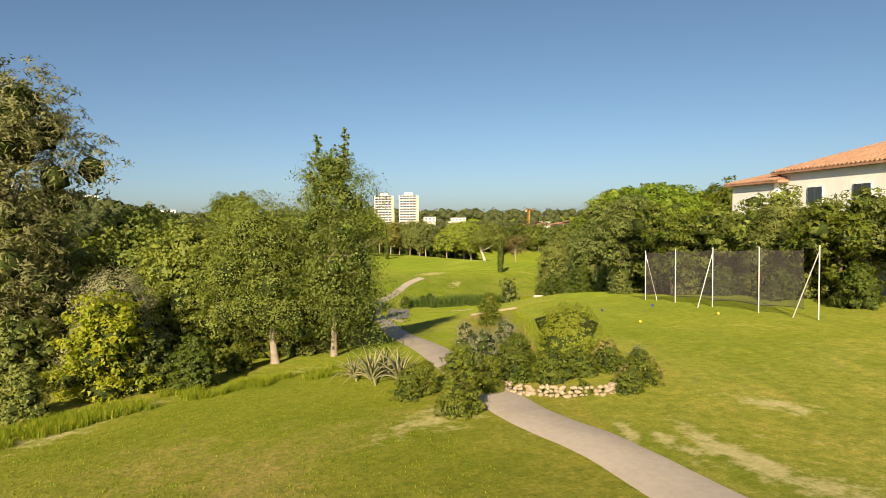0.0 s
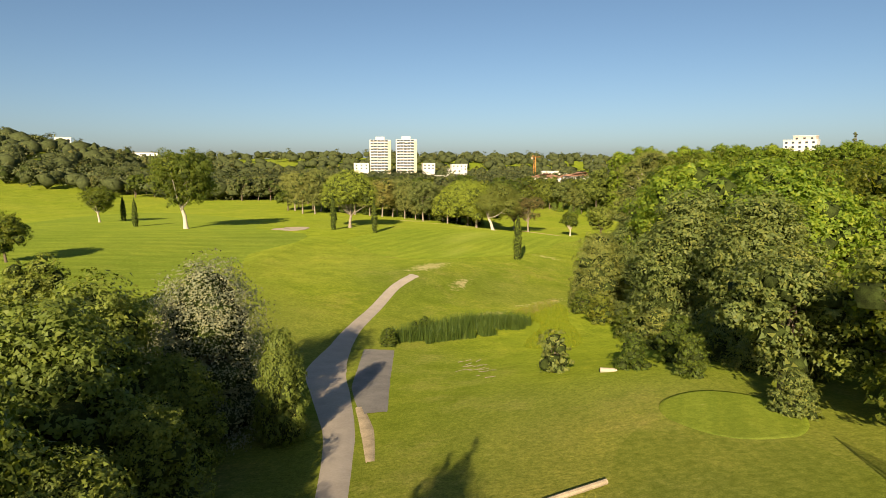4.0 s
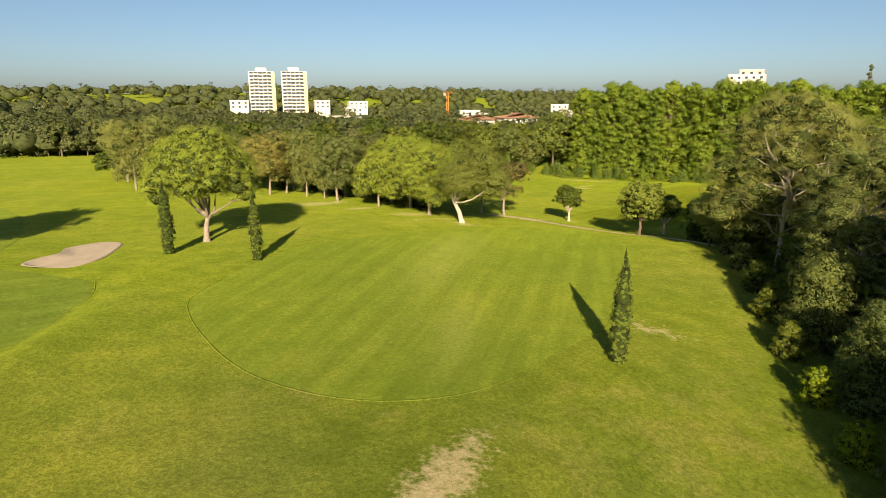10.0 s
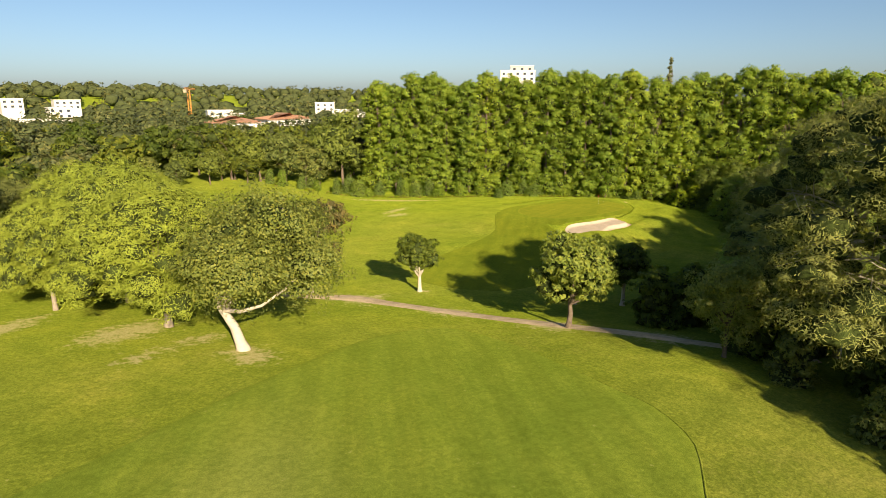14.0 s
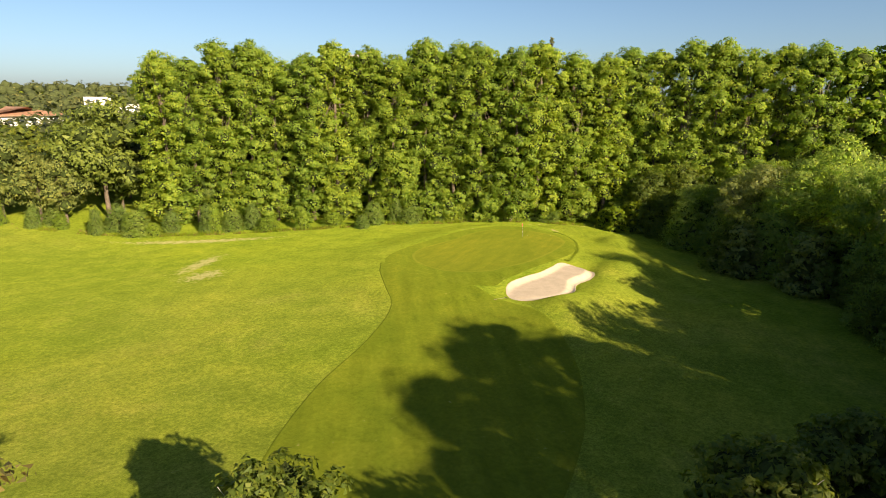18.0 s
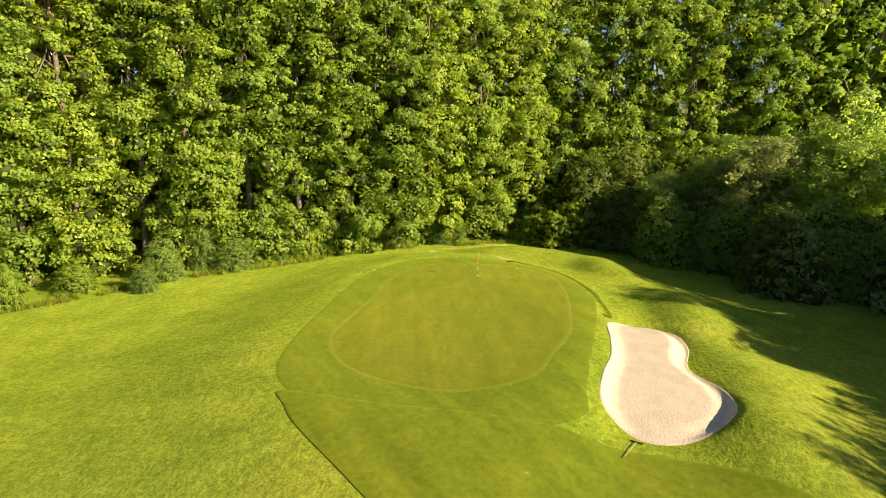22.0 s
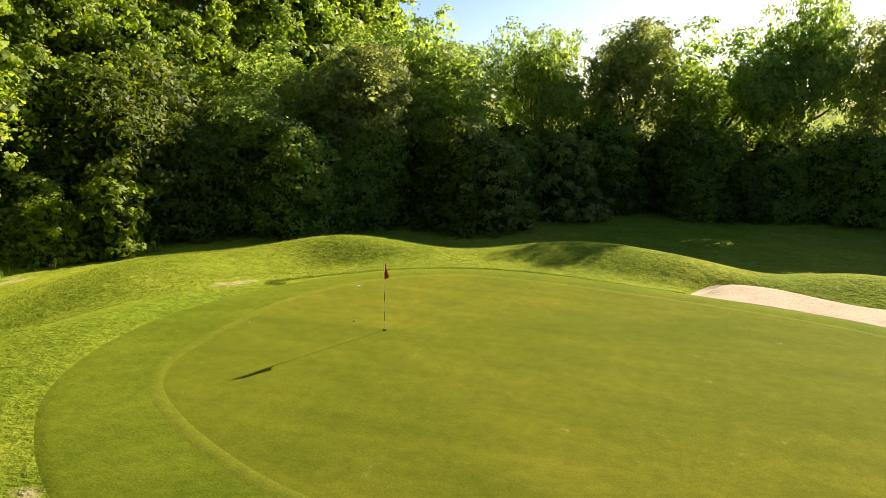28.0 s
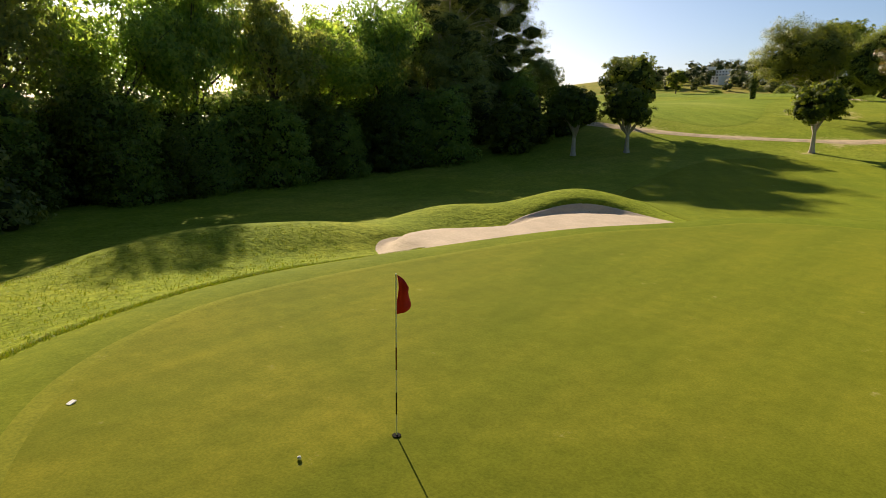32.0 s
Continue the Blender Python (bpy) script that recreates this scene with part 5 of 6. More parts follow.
# ---- far woods, one sheet of crowns ----
rf = np.random.default_rng(9)
lob = []
for k in range(7600):
    a, d = radians(-125 + 200 * rf.random()), 270 + 1600 * rf.random() ** 1.9
    x, y = -140 + d * math.sin(a), -120 + d * math.cos(a)
    if (a < radians(-60) and d < 300) or (x < -165 and y < 120 + 0.5 * (-165 - x)):
        continue
    s = 4.5 + 2.5 * rf.random() + d * 0.002
    lob.append((x, y, s * 0.9, s * 1.3, s * 1.3, s))
lob_hill = []
for x, y in hill + [(-540 - 220 * rf.random(), -180 - 220 * rf.random()) for k in range(110)]:
    for q in range(3):
        s = 3.4 + 1.6 * rf.random()
        lob_hill.append((x + 2.5 * rf.normal(), y + 2.5 * rf.normal(), s * (0.8 + 0.6 * q), s * 1.2, s * 1.2, s))
lob, lob_hill = np.array(lob), np.array(lob_hill)
lob[:, 2] += ground_z(lob[:, 0], lob[:, 1])
lob_hill[:, 2] += ground_z(lob_hill[:, 0], lob_hill[:, 1])
hill_wood = new("hill_wood", crown_mesh("hill_wood", leaves(rf, lob_hill, 90000, 1.25, 0.4, 0.6), [(*blob(rf, l[:3], l[3:6] * 0.66, 0.24), l[:3]) for l in lob_hill], L_FAR, L_CORE_SHADE))
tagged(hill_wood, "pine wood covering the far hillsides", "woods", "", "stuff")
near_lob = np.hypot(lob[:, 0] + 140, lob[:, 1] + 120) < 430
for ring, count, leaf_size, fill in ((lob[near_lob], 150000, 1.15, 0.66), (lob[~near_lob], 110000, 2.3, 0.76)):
    far_wood = new("far_wood", crown_mesh("far_wood", leaves(rf, ring, count, leaf_size, 0.42, 0.7), [(*blob(rf, l[:3], l[3:6] * fill, 0.22), l[:3]) for l in ring], L_FAR, L_FAR_CORE_SHADE))
    tagged(far_wood, "far wooded country up to the horizon", "woods", "", "stuff")

for x, y, s in [(-330, -120, 0.9), (-345, -105, 1.0), (-300, -95, 0.8), (-390, -150, 1.0), (-370, -190, 0.9), (-420, -170, 1.1)]:
    plant(dome_pines[1], x, y, s, 40 * x, 0.2)

# ---- towers and far houses ----


def tower(x, y, w, depth, h, storeys, turn):
    root = tagged(new("apartment_tower"), "white high-rise block with rows of balconies and an ochre side", "apartment tower", "pair of apartment towers")
    part("wall", box(-w / 2, -depth / 2, -6, w / 2, depth / 2, h, 0.3), WHITE, root)
    part("side_panel", box(w / 2 - 2.5, -depth / 2 - 0.25, -6, w / 2 + 0.25, depth / 2 + 0.2, h - 1), OCHRE, root, "ochre side panel")
    part("roof_house", box(-w * 0.22, -3, h, w * 0.2, 3, h + 3.0), WHITE, root)
    sh = h / storeys
    win = mesh_of("window", *box(-1.5, -0.1, 0, 1.5, 0.06, sh * 0.55), GLASS)
    bal = mesh_of("balcony", *box(-2.6, -1.0, 0, 2.6, 0, 0.95, 0.08), WHITE)
    for s in range(storeys):
        for k in range(5):
            o = new("window", win)
            o.parent = root
            o.location = (-w / 2 + 2.4 + k * (w - 6.5) / 4, -depth / 2 - 0.02, s * sh + 0.9)
        for k in range(2):
            o = new("balcony", bal)
            o.parent = root
            o.location = (-w / 2 + 5.6 + k * 8.4, -depth / 2, s * sh)
    root.matrix_basis = pose(x, y, 2, 0, 0, turn)
    return root


tower(-76, 400, 20, 16, 43, 16, -6)
tower(-101, 402, 20, 16, 42.5, 16, -6)


def block(x, y, w, d, h, turn, wall_mat, label, floors=2, base=2.0):
    root = tagged(new("far_building"), label, "building")
    part("wall", box(-w / 2, -d / 2, -3, w / 2, d / 2, h, 0.15), wall_mat, root)
    part("parapet", box(-w / 2 - 0.2, -d / 2 - 0.2, h, w / 2 + 0.2, d / 2 + 0.2, h + 0.5), WHITE, root)
    n = max(3, int(w / 4))
    win = mesh_of("window", *box(-0.8, -0.08, 0, 0.8, 0.05, 1.4), GLASS)
    for s in range(floors):
        for k in range(n):
            o = new("window", win)
            o.parent = root
            o.location = (-w / 2 + w * (k + 0.5) / n, -d / 2 - 0.02, h - (s + 1) * 3.0 + 0.7)
    root.matrix_basis = pose(x, y, base, 0, 0, turn)
    return root


block(181, 186, 21, 12, 36.6, -50, WHITE, "tall white block with an orange top storey above the trees", 3)
block(182.5, 184, 14, 10, 2.2, -50, ORANGE, "orange roof storey of a tall block", 1, 39.2)
fir = tree("fir_tree", "dark pointed fir above the tree row", np.random.default_rng(400), 30, 0.3, [(0.2 * math.sin(2.4 * k), 0.2 * math.cos(2.4 * k), 6 + 1.35 * k, 0.3 + 0.145 * (21 - k), 0.3 + 0.145 * (21 - k), 0.8) for k in range(21)], 9000, 0.6, L_DARK_PINE, BARK, cores=0.6, spread=0.4, shape=0.4, up=0.2, twigs=0)
plant(fir, 76.5, 27.5, 1.0, 0, 0.3, 1.03)
for x, y, w, h, t in [(-60, 300, 14, 10, -10), (-45, 306, 9, 9, 0), (22, 262, 13, 14, -15), (34, 268, 10, 12, -25), (-38, 350, 12, 15, 0), (84, 232, 15, 14, -30), (98, 236, 9, 12, -40), (-20, 420, 16, 19, 0), (130, 330, 14, 17, -30), (-120, 395, 14, 20, 0), (-54, 402, 12, 20, 0)]:
    block(x, y, w, 10, h, t, WHITE, "low white flat-roofed building among trees", 2)
for x, y, w, h, t in [(-330, 440, 30, 14, 10), (-308, 448, 16, 12, 10), (-420, 330, 14, 9, 30), (-440, 300, 12, 8, 30), (-372, 372, 12, 9, 20)]:
    block(x, y, w, 10, h, t, WALL, "pale apartment block on the wooded hill", 3, gz(x, y) + 4)
for x, y, w, t in [(-660, -330, 22, 70), (-640, -290, 26, 70), (-690, -370, 24, 60), (-620, -250, 20, 70), (-650, -400, 24, 60), (-600, -310, 18, 70)]:
    block(x, y, w, 12, 7, t, WALL, "pale villa on the far hillside", 2, gz(x, y))


def crane(x, y, h):
    root = tagged(new("tower_crane"), "orange lattice tower crane on a far building site", "crane")
    mast = []
    for k in range(int(h / 2)):
        z = 2 * k
        for a, b in (((-0.8, -0.8), (0.8, 0.8)), ((0.8, -0.8), (-0.8, 0.8))):
            mast.append(tube([(*a, z), (*b, z + 2)], 0.12, 4))
    for a in ((-0.8, -0.8), (0.8, -0.8), (0.8, 0.8), (-0.8, 0.8)):
        mast.append(tube([(*a, 0), (*a, h)], 0.2, 4))
    part("mast", join(*mast), CRANE, root)
    jib = [tube([(-12, 0, h), (26, 0, h)], 0.25, 4), tube([(-12, 0, h + 1.4), (26, 0, h + 0.3)], 0.2, 4)] + [tube([(k, 0, h), (k + 1.5, 0, h + 1.2)], 0.1, 4) for k in range(-12, 25, 3)]
    part("jib", join(*jib), CRANE, root)
    part("counterweight", box(-12, -1, h - 2, -9, 1, h), STONE, root)
    root.matrix_basis = pose(x, y, 2, 0, 0, 60)


crane(37, 346, 26)

# ---- villa ----
villa = tagged(new("villa"), "cream rendered villa with a terracotta tiled roof", "house")


def tiled_roof(x0, y0, x1, y1, z, rise, eave=0.6):
    """A hipped roof of ribbed tiles."""
    x0, y0, x1, y1 = x0 - eave, y0 - eave, x1 + eave, y1 + eave
    w = (x1 - x0) / 2
    v = [(x0, y0, z), (x1, y0, z), (x1, y1, z), (x0, y1, z), (x0 + w, y0 + w, z + rise), (x0 + w, y1 - w, z + rise)]
    v += [(a, b, c - 0.25) for a, b, c in v[:4]]
    f = [(0, 1, 4), (1, 2, 5, 4), (2, 3, 5), (3, 0, 4, 5), (9, 8, 7, 6), (0, 6, 7, 1), (1, 7, 8, 2), (2, 8, 9, 3), (3, 9, 6, 0)]
    ribs = []
    for k in range(int((y1 - y0) / 0.45)):
        yy = y0 + 0.22 + k * 0.45
        run = min(w, yy - y0, y1 - yy)
        if run > 0.3:
            ribs.append(tube([(x0 - 0.05, yy, z + 0.02), (x0 + run, yy, z + 0.03 + rise * run / w)], 0.11, 5))
            ribs.append(tube([(x1 + 0.05, yy, z + 0.02), (x1 - run, yy, z + 0.03 + rise * run / w)], 0.11, 5))
    for k in range(int((x1 - x0) / 0.45)):
        xx = x0 + 0.22 + k * 0.45
        run = min(w, xx - x0, x1 - xx)
        ribs.append(tube([(xx, y0 - 0.05, z + 0.02), (xx, y0 + run, z + 0.03 + rise * run / w)], 0.11, 5))
    return join((np.array(v), f), *ribs)


part("wall", box(-108, -224, 6, -94, -192, 21.2, 0.05), WALL, villa)
part("wing_wall", box(-108.6, -192, 6, -96, -185.6, 20.4, 0.05), WALL, villa)
part("roof", tiled_roof(-108, -224, -94, -192, 21.3, 2.6), TILE, villa, "terracotta roof of ribbed tiles")
part("wing_roof", tiled_roof(-108.6, -192.6, -96, -185.6, 20.5, 1.9), TILE, villa, "lower terracotta roof of ribbed tiles")
for y in (-196.5, -201.5, -206.5, -211.5, -216.5):
    for z in (18.2, 15.0, 11.8):
        fr = part("window", join(box(-108.1, y - 0.85, z, -108.0, y + 0.85, z + 1.5)), WHITE_PAINT, villa)
        for q in (-0.8, 0.04):
            part("pane", box(-108.14, y + q, z + 0.08, -108.1, y + q + 0.76, z + 1.42), GLASS, fr)

# ---- safety net beside the tee ----
net = tagged(new("safety_net"), "dark golf safety net on galvanised steel posts", "net")
NET_M, nn, npn = shader("net_mesh")
tcn = nn.nodes.new("ShaderNodeTexCoord")
chk = add(nn, "ShaderNodeTexNoise", Scale=1.2, Detail=3.0)
nn.links.new(tcn.outputs["Object"], chk.inputs[0])
npn.inputs["Base Color"].default_value = (0.115, 0.10, 0.088, 1)
npn.inputs["Roughness"].default_value = 0.9
nn.links.new(ramp(nn, chk.outputs[0], [(0.3, (0.40, 0.40, 0.40)), (0.7, (0.54, 0.54, 0.54))]), npn.inputs["Alpha"])
ys = [-195.3, -200.0, -204.7, -209.3, -214.0]
xs = [-123.45, -123.4, -123.25, -123.0, -122.7]
for x, y in zip(xs, ys):
    z = gz(x, y)
    post = part("post", tube([(x, y, z - 0.3), (x, y, z + 4.25)], 0.04, 8), STEEL, net)
    part("post_cap", tube([(x, y, z + 4.25), (x, y, z + 4.3)], 0.05, 8), STEEL, post)
for x, y, dx, dy in ((xs[0], ys[0], 0.4, -1.3), (xs[2], ys[2], -1.0, 0.3), (xs[4], ys[4], -0.4, 1.6)):
    z = gz(x + dx, y + dy)
    part("brace", tube([(x + dx, y + dy, z - 0.1), (x, y, gz(x, y) + 4.0)], 0.032, 7), STEEL, net)
nv, nf = [], []
for i in range(4):
    for k in range(8):
        for s in (0, 1):
            t = (k + s) / 8
            x, y = xs[i] + (xs[i + 1] - xs[i]) * t, ys[i] + (ys[i + 1] - ys[i]) * t
            if i == 3 and t > 0.8:
                continue
            sag = 0.12 * math.sin(math.pi * t)
            nv += [(x + 0.05 + 0.1 * math.sin(math.pi * t), y, gz(x, y) + 0.5 + sag), (x + 0.05, y, gz(x, y) + 4.15 - sag)]
pairs = len(nv) // 2
nf = [(2 * i, 2 * i + 2, 2 * i + 3, 2 * i + 1) for i in range(pairs - 1)]
part("mesh", (np.array(nv), nf), NET_M, net, "dark see-through netting")
part("bottom_rope", tube([(x + 0.05, y, z) for x, y, z in nv[::2]], 0.02, 5), BLACK, net)

# ---- flag and hole ----
flag = tagged(new("flagstick"), "red flag on a slim striped stick in the hole", "golf flag")
for k in range(7):
    a, b = 0.3 * k + (0 if k else -0.05), min(2.13, 0.3 * (k + 1) + (0.05 if k == 6 else 0))
    part("stick_section", tube([(0, 0, a), (0, 0, b)], 0.0095, 8), WHITE_PAINT if k in (0, 2, 5) else BLACK if k in (1,) else plain("stick_dark", (0.12, 0.03, 0.03), 0.5) if k == 3 else WHITE_PAINT, flag)
fv, ff = [], []
for i in range(9):
    u = i / 8
    for j in range(7):
        w = j / 6
        drop = 0.5 * (1 - 0.45 * u)
        x = 0.012 + 0.155 * u + 0.02 * math.sin(5 * w + 4 * u)
        fv.append((x, 0.035 * math.sin(6 * u + 2.2 * w) * u ** 0.5, 2.12 - 0.16 * u - w * drop - 0.03 * u * math.sin(3 * w)))
ff = [(i * 7 + j, (i + 1) * 7 + j, (i + 1) * 7 + j + 1, i * 7 + j + 1) for i in range(8) for j in range(6)]
cloth = part("cloth", (np.array(fv), ff), FLAG_RED, flag, "red flag cloth hanging in folds", True)
so = cloth.modifiers.new("thickness", "SOLIDIFY")
so.thickness = 0.003
flag.matrix_basis = pose(0, 0, gz(0, 0) + 0.03, 0, 0, 152)
# flat disc, its near-black colour stands for the shade down the hole
hole = part("hole", tube([(0, 0, gz(0, 0) + 0.037), (0, 0, gz(0, 0) + 0.043)], 0.056, 18), plain("hole_shade", (0.008, 0.008, 0.007), 0.98))
tagged(hole, "near-black round disc for the shaded hole in the green", "hole")


def ball(x, y, label="white golf ball lying on the grass"):
    r = np.random.default_rng(3)
    ob = part("golf_ball", blob(r, (0, 0, 0.021), (0.03, 0.03, 0.03), 0.0), WHITE_PAINT, None, "", True)
    ob.location = (x, y, gz(x, y) + 0.035)
    return tagged(ob, label, "ball")


for x, y in ((1.22, -0.25), (4.0, 1.4), (4.08, -31.6)):
    ball(x, y)
scrap = part("paper_scrap", box(-0.06, -0.04, 0, 0.06, 0.04, 0.012, 0.004), WHITE_PAINT)
scrap.matrix_basis = pose(3.05, -3.45, gz(3.05, -3.45) + 0.034, 0, 8, 35)
tagged(scrap, "crumpled white paper scrap on the green", "litter")
rake = tagged(new("bunker_rake"), "wooden bunker rake lying by the sand", "rake")
part("handle", tube([(0, 0, 0.05), (1.7, 0, 0.08)], 0.016, 7), BARK_PALE, rake)
part("head", box(-0.03, -0.3, 0.02, 0.03, 0.3, 0.07, 0.01), BLACK, rake)
for k in range(8):
    part("tooth", box(-0.012, -0.28 + k * 0.078, -0.05, 0.012, -0.265 + k * 0.078, 0.03), BLACK, rake)
rake.matrix_basis = pose(-24.0, -8.9, gz(-24.0, -8.9) + 0.04, 0, 0, 150)
for k, (x, y, m, l) in enumerate([(-131.3, -209.6, YELLOW_PAINT, "yellow ball-shaped tee marker"), (-125.5, -208.8, YELLOW_PAINT, "yellow ball-shaped tee marker"), (-129.85, -200.75, BLUE_PAINT, "blue ball-shaped tee marker"), (-125.9, -201.1, BLUE_PAINT, "blue ball-shaped tee marker")]):
    ob = part("tee_marker", join(blob(np.random.default_rng(1), (0, 0, 0.1), (0.1, 0.1, 0.1), 0), tube([(0, 0, -0.1), (0, 0, 0.03)], 0.02, 6)), m, None, "", True)
    ob.location = (x, y, gz(x, y) + 0.05)
    tagged(ob, l, "tee marker", "tee markers")


def red_roof_house(x, y, w, depth, top, turn):
    root = tagged(new("red_roof_house"), "low house with a red tiled roof among the trees", "house")
    part("wall", box(-w / 2, -depth / 2, -3, w / 2, depth / 2, top, 0.05), WALL, root)
    part("roof", tiled_roof(-w / 2 - 0.4, -depth / 2 - 0.4, w / 2 + 0.4, depth / 2 + 0.4, top + 0.02, 2.2), TILE, root)
    for k in range(int(w // 3.2)):
        win = part("window", box(-w / 2 + 1 + 3.2 * k, -depth / 2 - 0.06, top - 2.3, -w / 2 + 2.2 + 3.2 * k, -depth / 2 - 0.004, top - 0.8), GLASS, root)
        part("sill", box(-w / 2 + 0.9 + 3.2 * k, -depth / 2 - 0.16, top - 2.42, -w / 2 + 2.3 + 3.2 * k, -depth / 2 - 0.01, top - 2.32), WHITE_PAINT, win)
    root.matrix_basis = pose(x, y, gz(x, y), 0, 0, turn)


red_roof_house(-20, 148, 16, 9, 12.5, -8)
red_roof_house(6, 158, 20, 10, 13, 5)

# ---- planted bed beside the path ----


def blades(rng, spots, per, height, width, lean=0.35):
    """Grass or reed blades: narrow bent strips."""
    n = len(spots) * per
    base = np.repeat(np.asarray(spots, float), per, 0) + np.c_[rng.normal(0, width * 3, (n, 2)), np.zeros(n)]
    h = height * (0.6 + 0.8 * rng.random(n))
    a = rng.random(n) * 2 * np.pi
    out = np.c_[np.cos(a), np.sin(a), np.zeros(n)]
    side = np.c_[-np.sin(a), np.cos(a), np.zeros(n)] * (width * (0.7 + 0.6 * rng.random(n)))[:, None] * 0.5
    l = (lean * rng.random(n) * h)[:, None]
    up = np.array([0, 0, 1.0])
    mid = base + out * l * 0.35 + up * (h * 0.6)[:, None]
    tip = base + out * l + up * h[:, None]
    v = np.stack([base - side, base + side, mid + side * 0.8, mid - side * 0.8, tip], 1).reshape(-1, 3)
    i = np.arange(n) * 5
    f = np.stack([i, i + 1, i + 2, i + 3], 1).tolist() + np.stack([i + 3, i + 2, i + 4], 1).tolist()
    return v, f


def on_land(xy):
    xy = np.asarray(xy, float)
    return np.c_[xy, ground_z(xy[:, 0], xy[:, 1]) - 0.02]


def agave_leaf(length, width, bend, tilt):
    """A thick spear of leaf that arches outwards."""
    v, f = [], []
    for i in range(8):
        t = i / 7
        w = width * (0.75 + 0.6 * t if t < 0.4 else 0.99 * (1 - ((t - 0.4) / 0.6) ** 1.6)) + 0.004
        e = tilt - bend * t * t
        x, z = length * t * math.cos(e), length * t * math.sin(e)
        th = 0.035 * (1 - t) + 0.004
        v += [(x, -w / 2, z + 0.25 * w), (x, 0, z - th), (x, w / 2, z + 0.25 * w), (x, 0, z + 0.02)]
    for i in range(7):
        for j in range(4):
            f.append((i * 4 + j, i * 4 + (j + 1) % 4, i * 4 + 4 + (j + 1) % 4, i * 4 + 4 + j))
    return np.array(v), f


ra = np.random.default_rng(300)


def agave(x, y, s):
    root = tagged(new("agave"), "grey-green agave rosette with long spiky leaves", "agave", "agaves by the path")
    for k in range(24):
        v, f = agave_leaf(1.15 + 0.4 * ra.random(), 0.15, 0.5 * ra.random() + (0.7 if k < 5 else 0.1), radians(34 + 52 * (k / 24)))
        c, t = math.cos(2.4 * k), math.sin(2.4 * k)
        v = np.c_[v[:, 0] * c - v[:, 1] * t, v[:, 0] * t + v[:, 1] * c, v[:, 2]]
        part("leaf", (v, f), L_AGAVE, root, "", True)
    root.matrix_basis = pose(x, y, gz(x, y)) @ Matrix.Scale(s, 4)


for x, y, s in ((-148.3, -219.2, 1.0), (-147.2, -220.2, 1.05), (-147.6, -217.8, 0.95), (-149.0, -218.2, 0.8)):
    agave(x, y, s)
bed = [shrub("garden_shrub", "rounded glossy dark green garden shrub", L_OAK, 2.5, 1.15, 11000, 0.085, 310, 10), tree("gold_tipped_shrub", "clipped oval shrub with golden leaf tips", np.random.default_rng(311), 0.7, 0.08, [(0, 0, 1.1, 1.22, 1.22, 1.12), (0.2, 0.1, 1.35, 1.0, 1.0, 0.95), (-0.25, -0.1, 0.8, 1.05, 1.05, 0.8)], 24000, 0.065, L_GOLD, BARK, "shrub", spread=0.14, shape=0.5, up=0.7, cores=0.85),
       shrub("lavender_bush", "low mound of grey-green lavender", L_GREY, 1.2, 0.9, 5000, 0.07, 312, 8, 0.2), shrub("low_bed_shrub", "low leafy green bed shrub", L_OAK, 1.1, 0.9, 5000, 0.075, 313, 8), shrub("dry_flower_clump", "faded straw-coloured flower clump", L_STRAW, 0.9, 0.7, 4000, 0.065, 314, 7)]
for p, x, y, s in [(3, -139.9, -225.5, 0.75), (3, -138.9, -224.6, 0.8), (4, -138.2, -223.9, 0.8), (3, -141.4, -225.2, 0.45), (0, -145.8, -226.0, 0.86), (0, -139.3, -203.4, 0.95), (1, -139.8, -219.6, 1.1), (2, -143.2, -217.9, 1.25), (2, -142.7, -211.8, 1.1), (2, -141.0, -213.6, 1.2), (3, -141.9, -218.6, 1.1), (3, -143.0, -222.2, 1.0), (3, -141.7, -222.9, 1.1), (3, -140.5, -222.6, 1.0),
                   (3, -139.2, -222.2, 0.9), (4, -138.6, -220.8, 1.1), (4, -139.3, -224.0, 0.7), (3, -138.2, -222.8, 0.8), (3, -144.8, -222.6, 0.9), (0, -144.3, -223.7, 0.55), (3, -147.2, -223.2, 0.8), (3, -146.9, -221.8, 0.85), (0, -146.5, -222.9, 0.5), (0, -142.3, -220.4, 0.6), (2, -137.6, -221.6, 0.7), (3, -146.6, -221.4, 0.6)]:
    plant(bed[p], x, y, s, 90 * x, 0.05)

# dry-stone edging of the bed
wall_ob = tagged(new("stone_edging"), "low curved dry-stone wall of pale rough stones round the bed", "stone wall")
rs = np.random.default_rng(320)
stones = []
for k in range(6):
    v, f = blob(rs, (0, 0, 0), (0.125, 0.09, 0.07), 0.12)
    stones.append(mesh_of("stone", v, f, STONE))
curve = [(-144.0, -223.2), (-143.4, -224.4), (-142.2, -225.3), (-140.8, -225.6), (-139.4, -225.0), (-138.3, -223.9)]
for i in range(len(curve) - 1):
    (ax, ay), (bx, by) = curve[i], curve[i + 1]
    m = int(math.hypot(bx - ax, by - ay) / 0.19)
    for k in range(m):
        t = (k + 0.5 * rs.random()) / m
        for c in range(3):
            x, y = ax + (bx - ax) * t + rs.normal() * 0.05, ay + (by - ay) * t + rs.normal() * 0.05 + 0.05 * c
            o = new("stone", stones[rs.integers(0, 6)])
            o.parent = wall_ob
            o.matrix_basis = pose(x, y, gz(x, y) + 0.06 + 0.12 * c, 20 * rs.normal(), 20 * rs.normal(), 360 * rs.random()) @ Matrix.Scale(0.8 + 0.5 * rs.random(), 4)

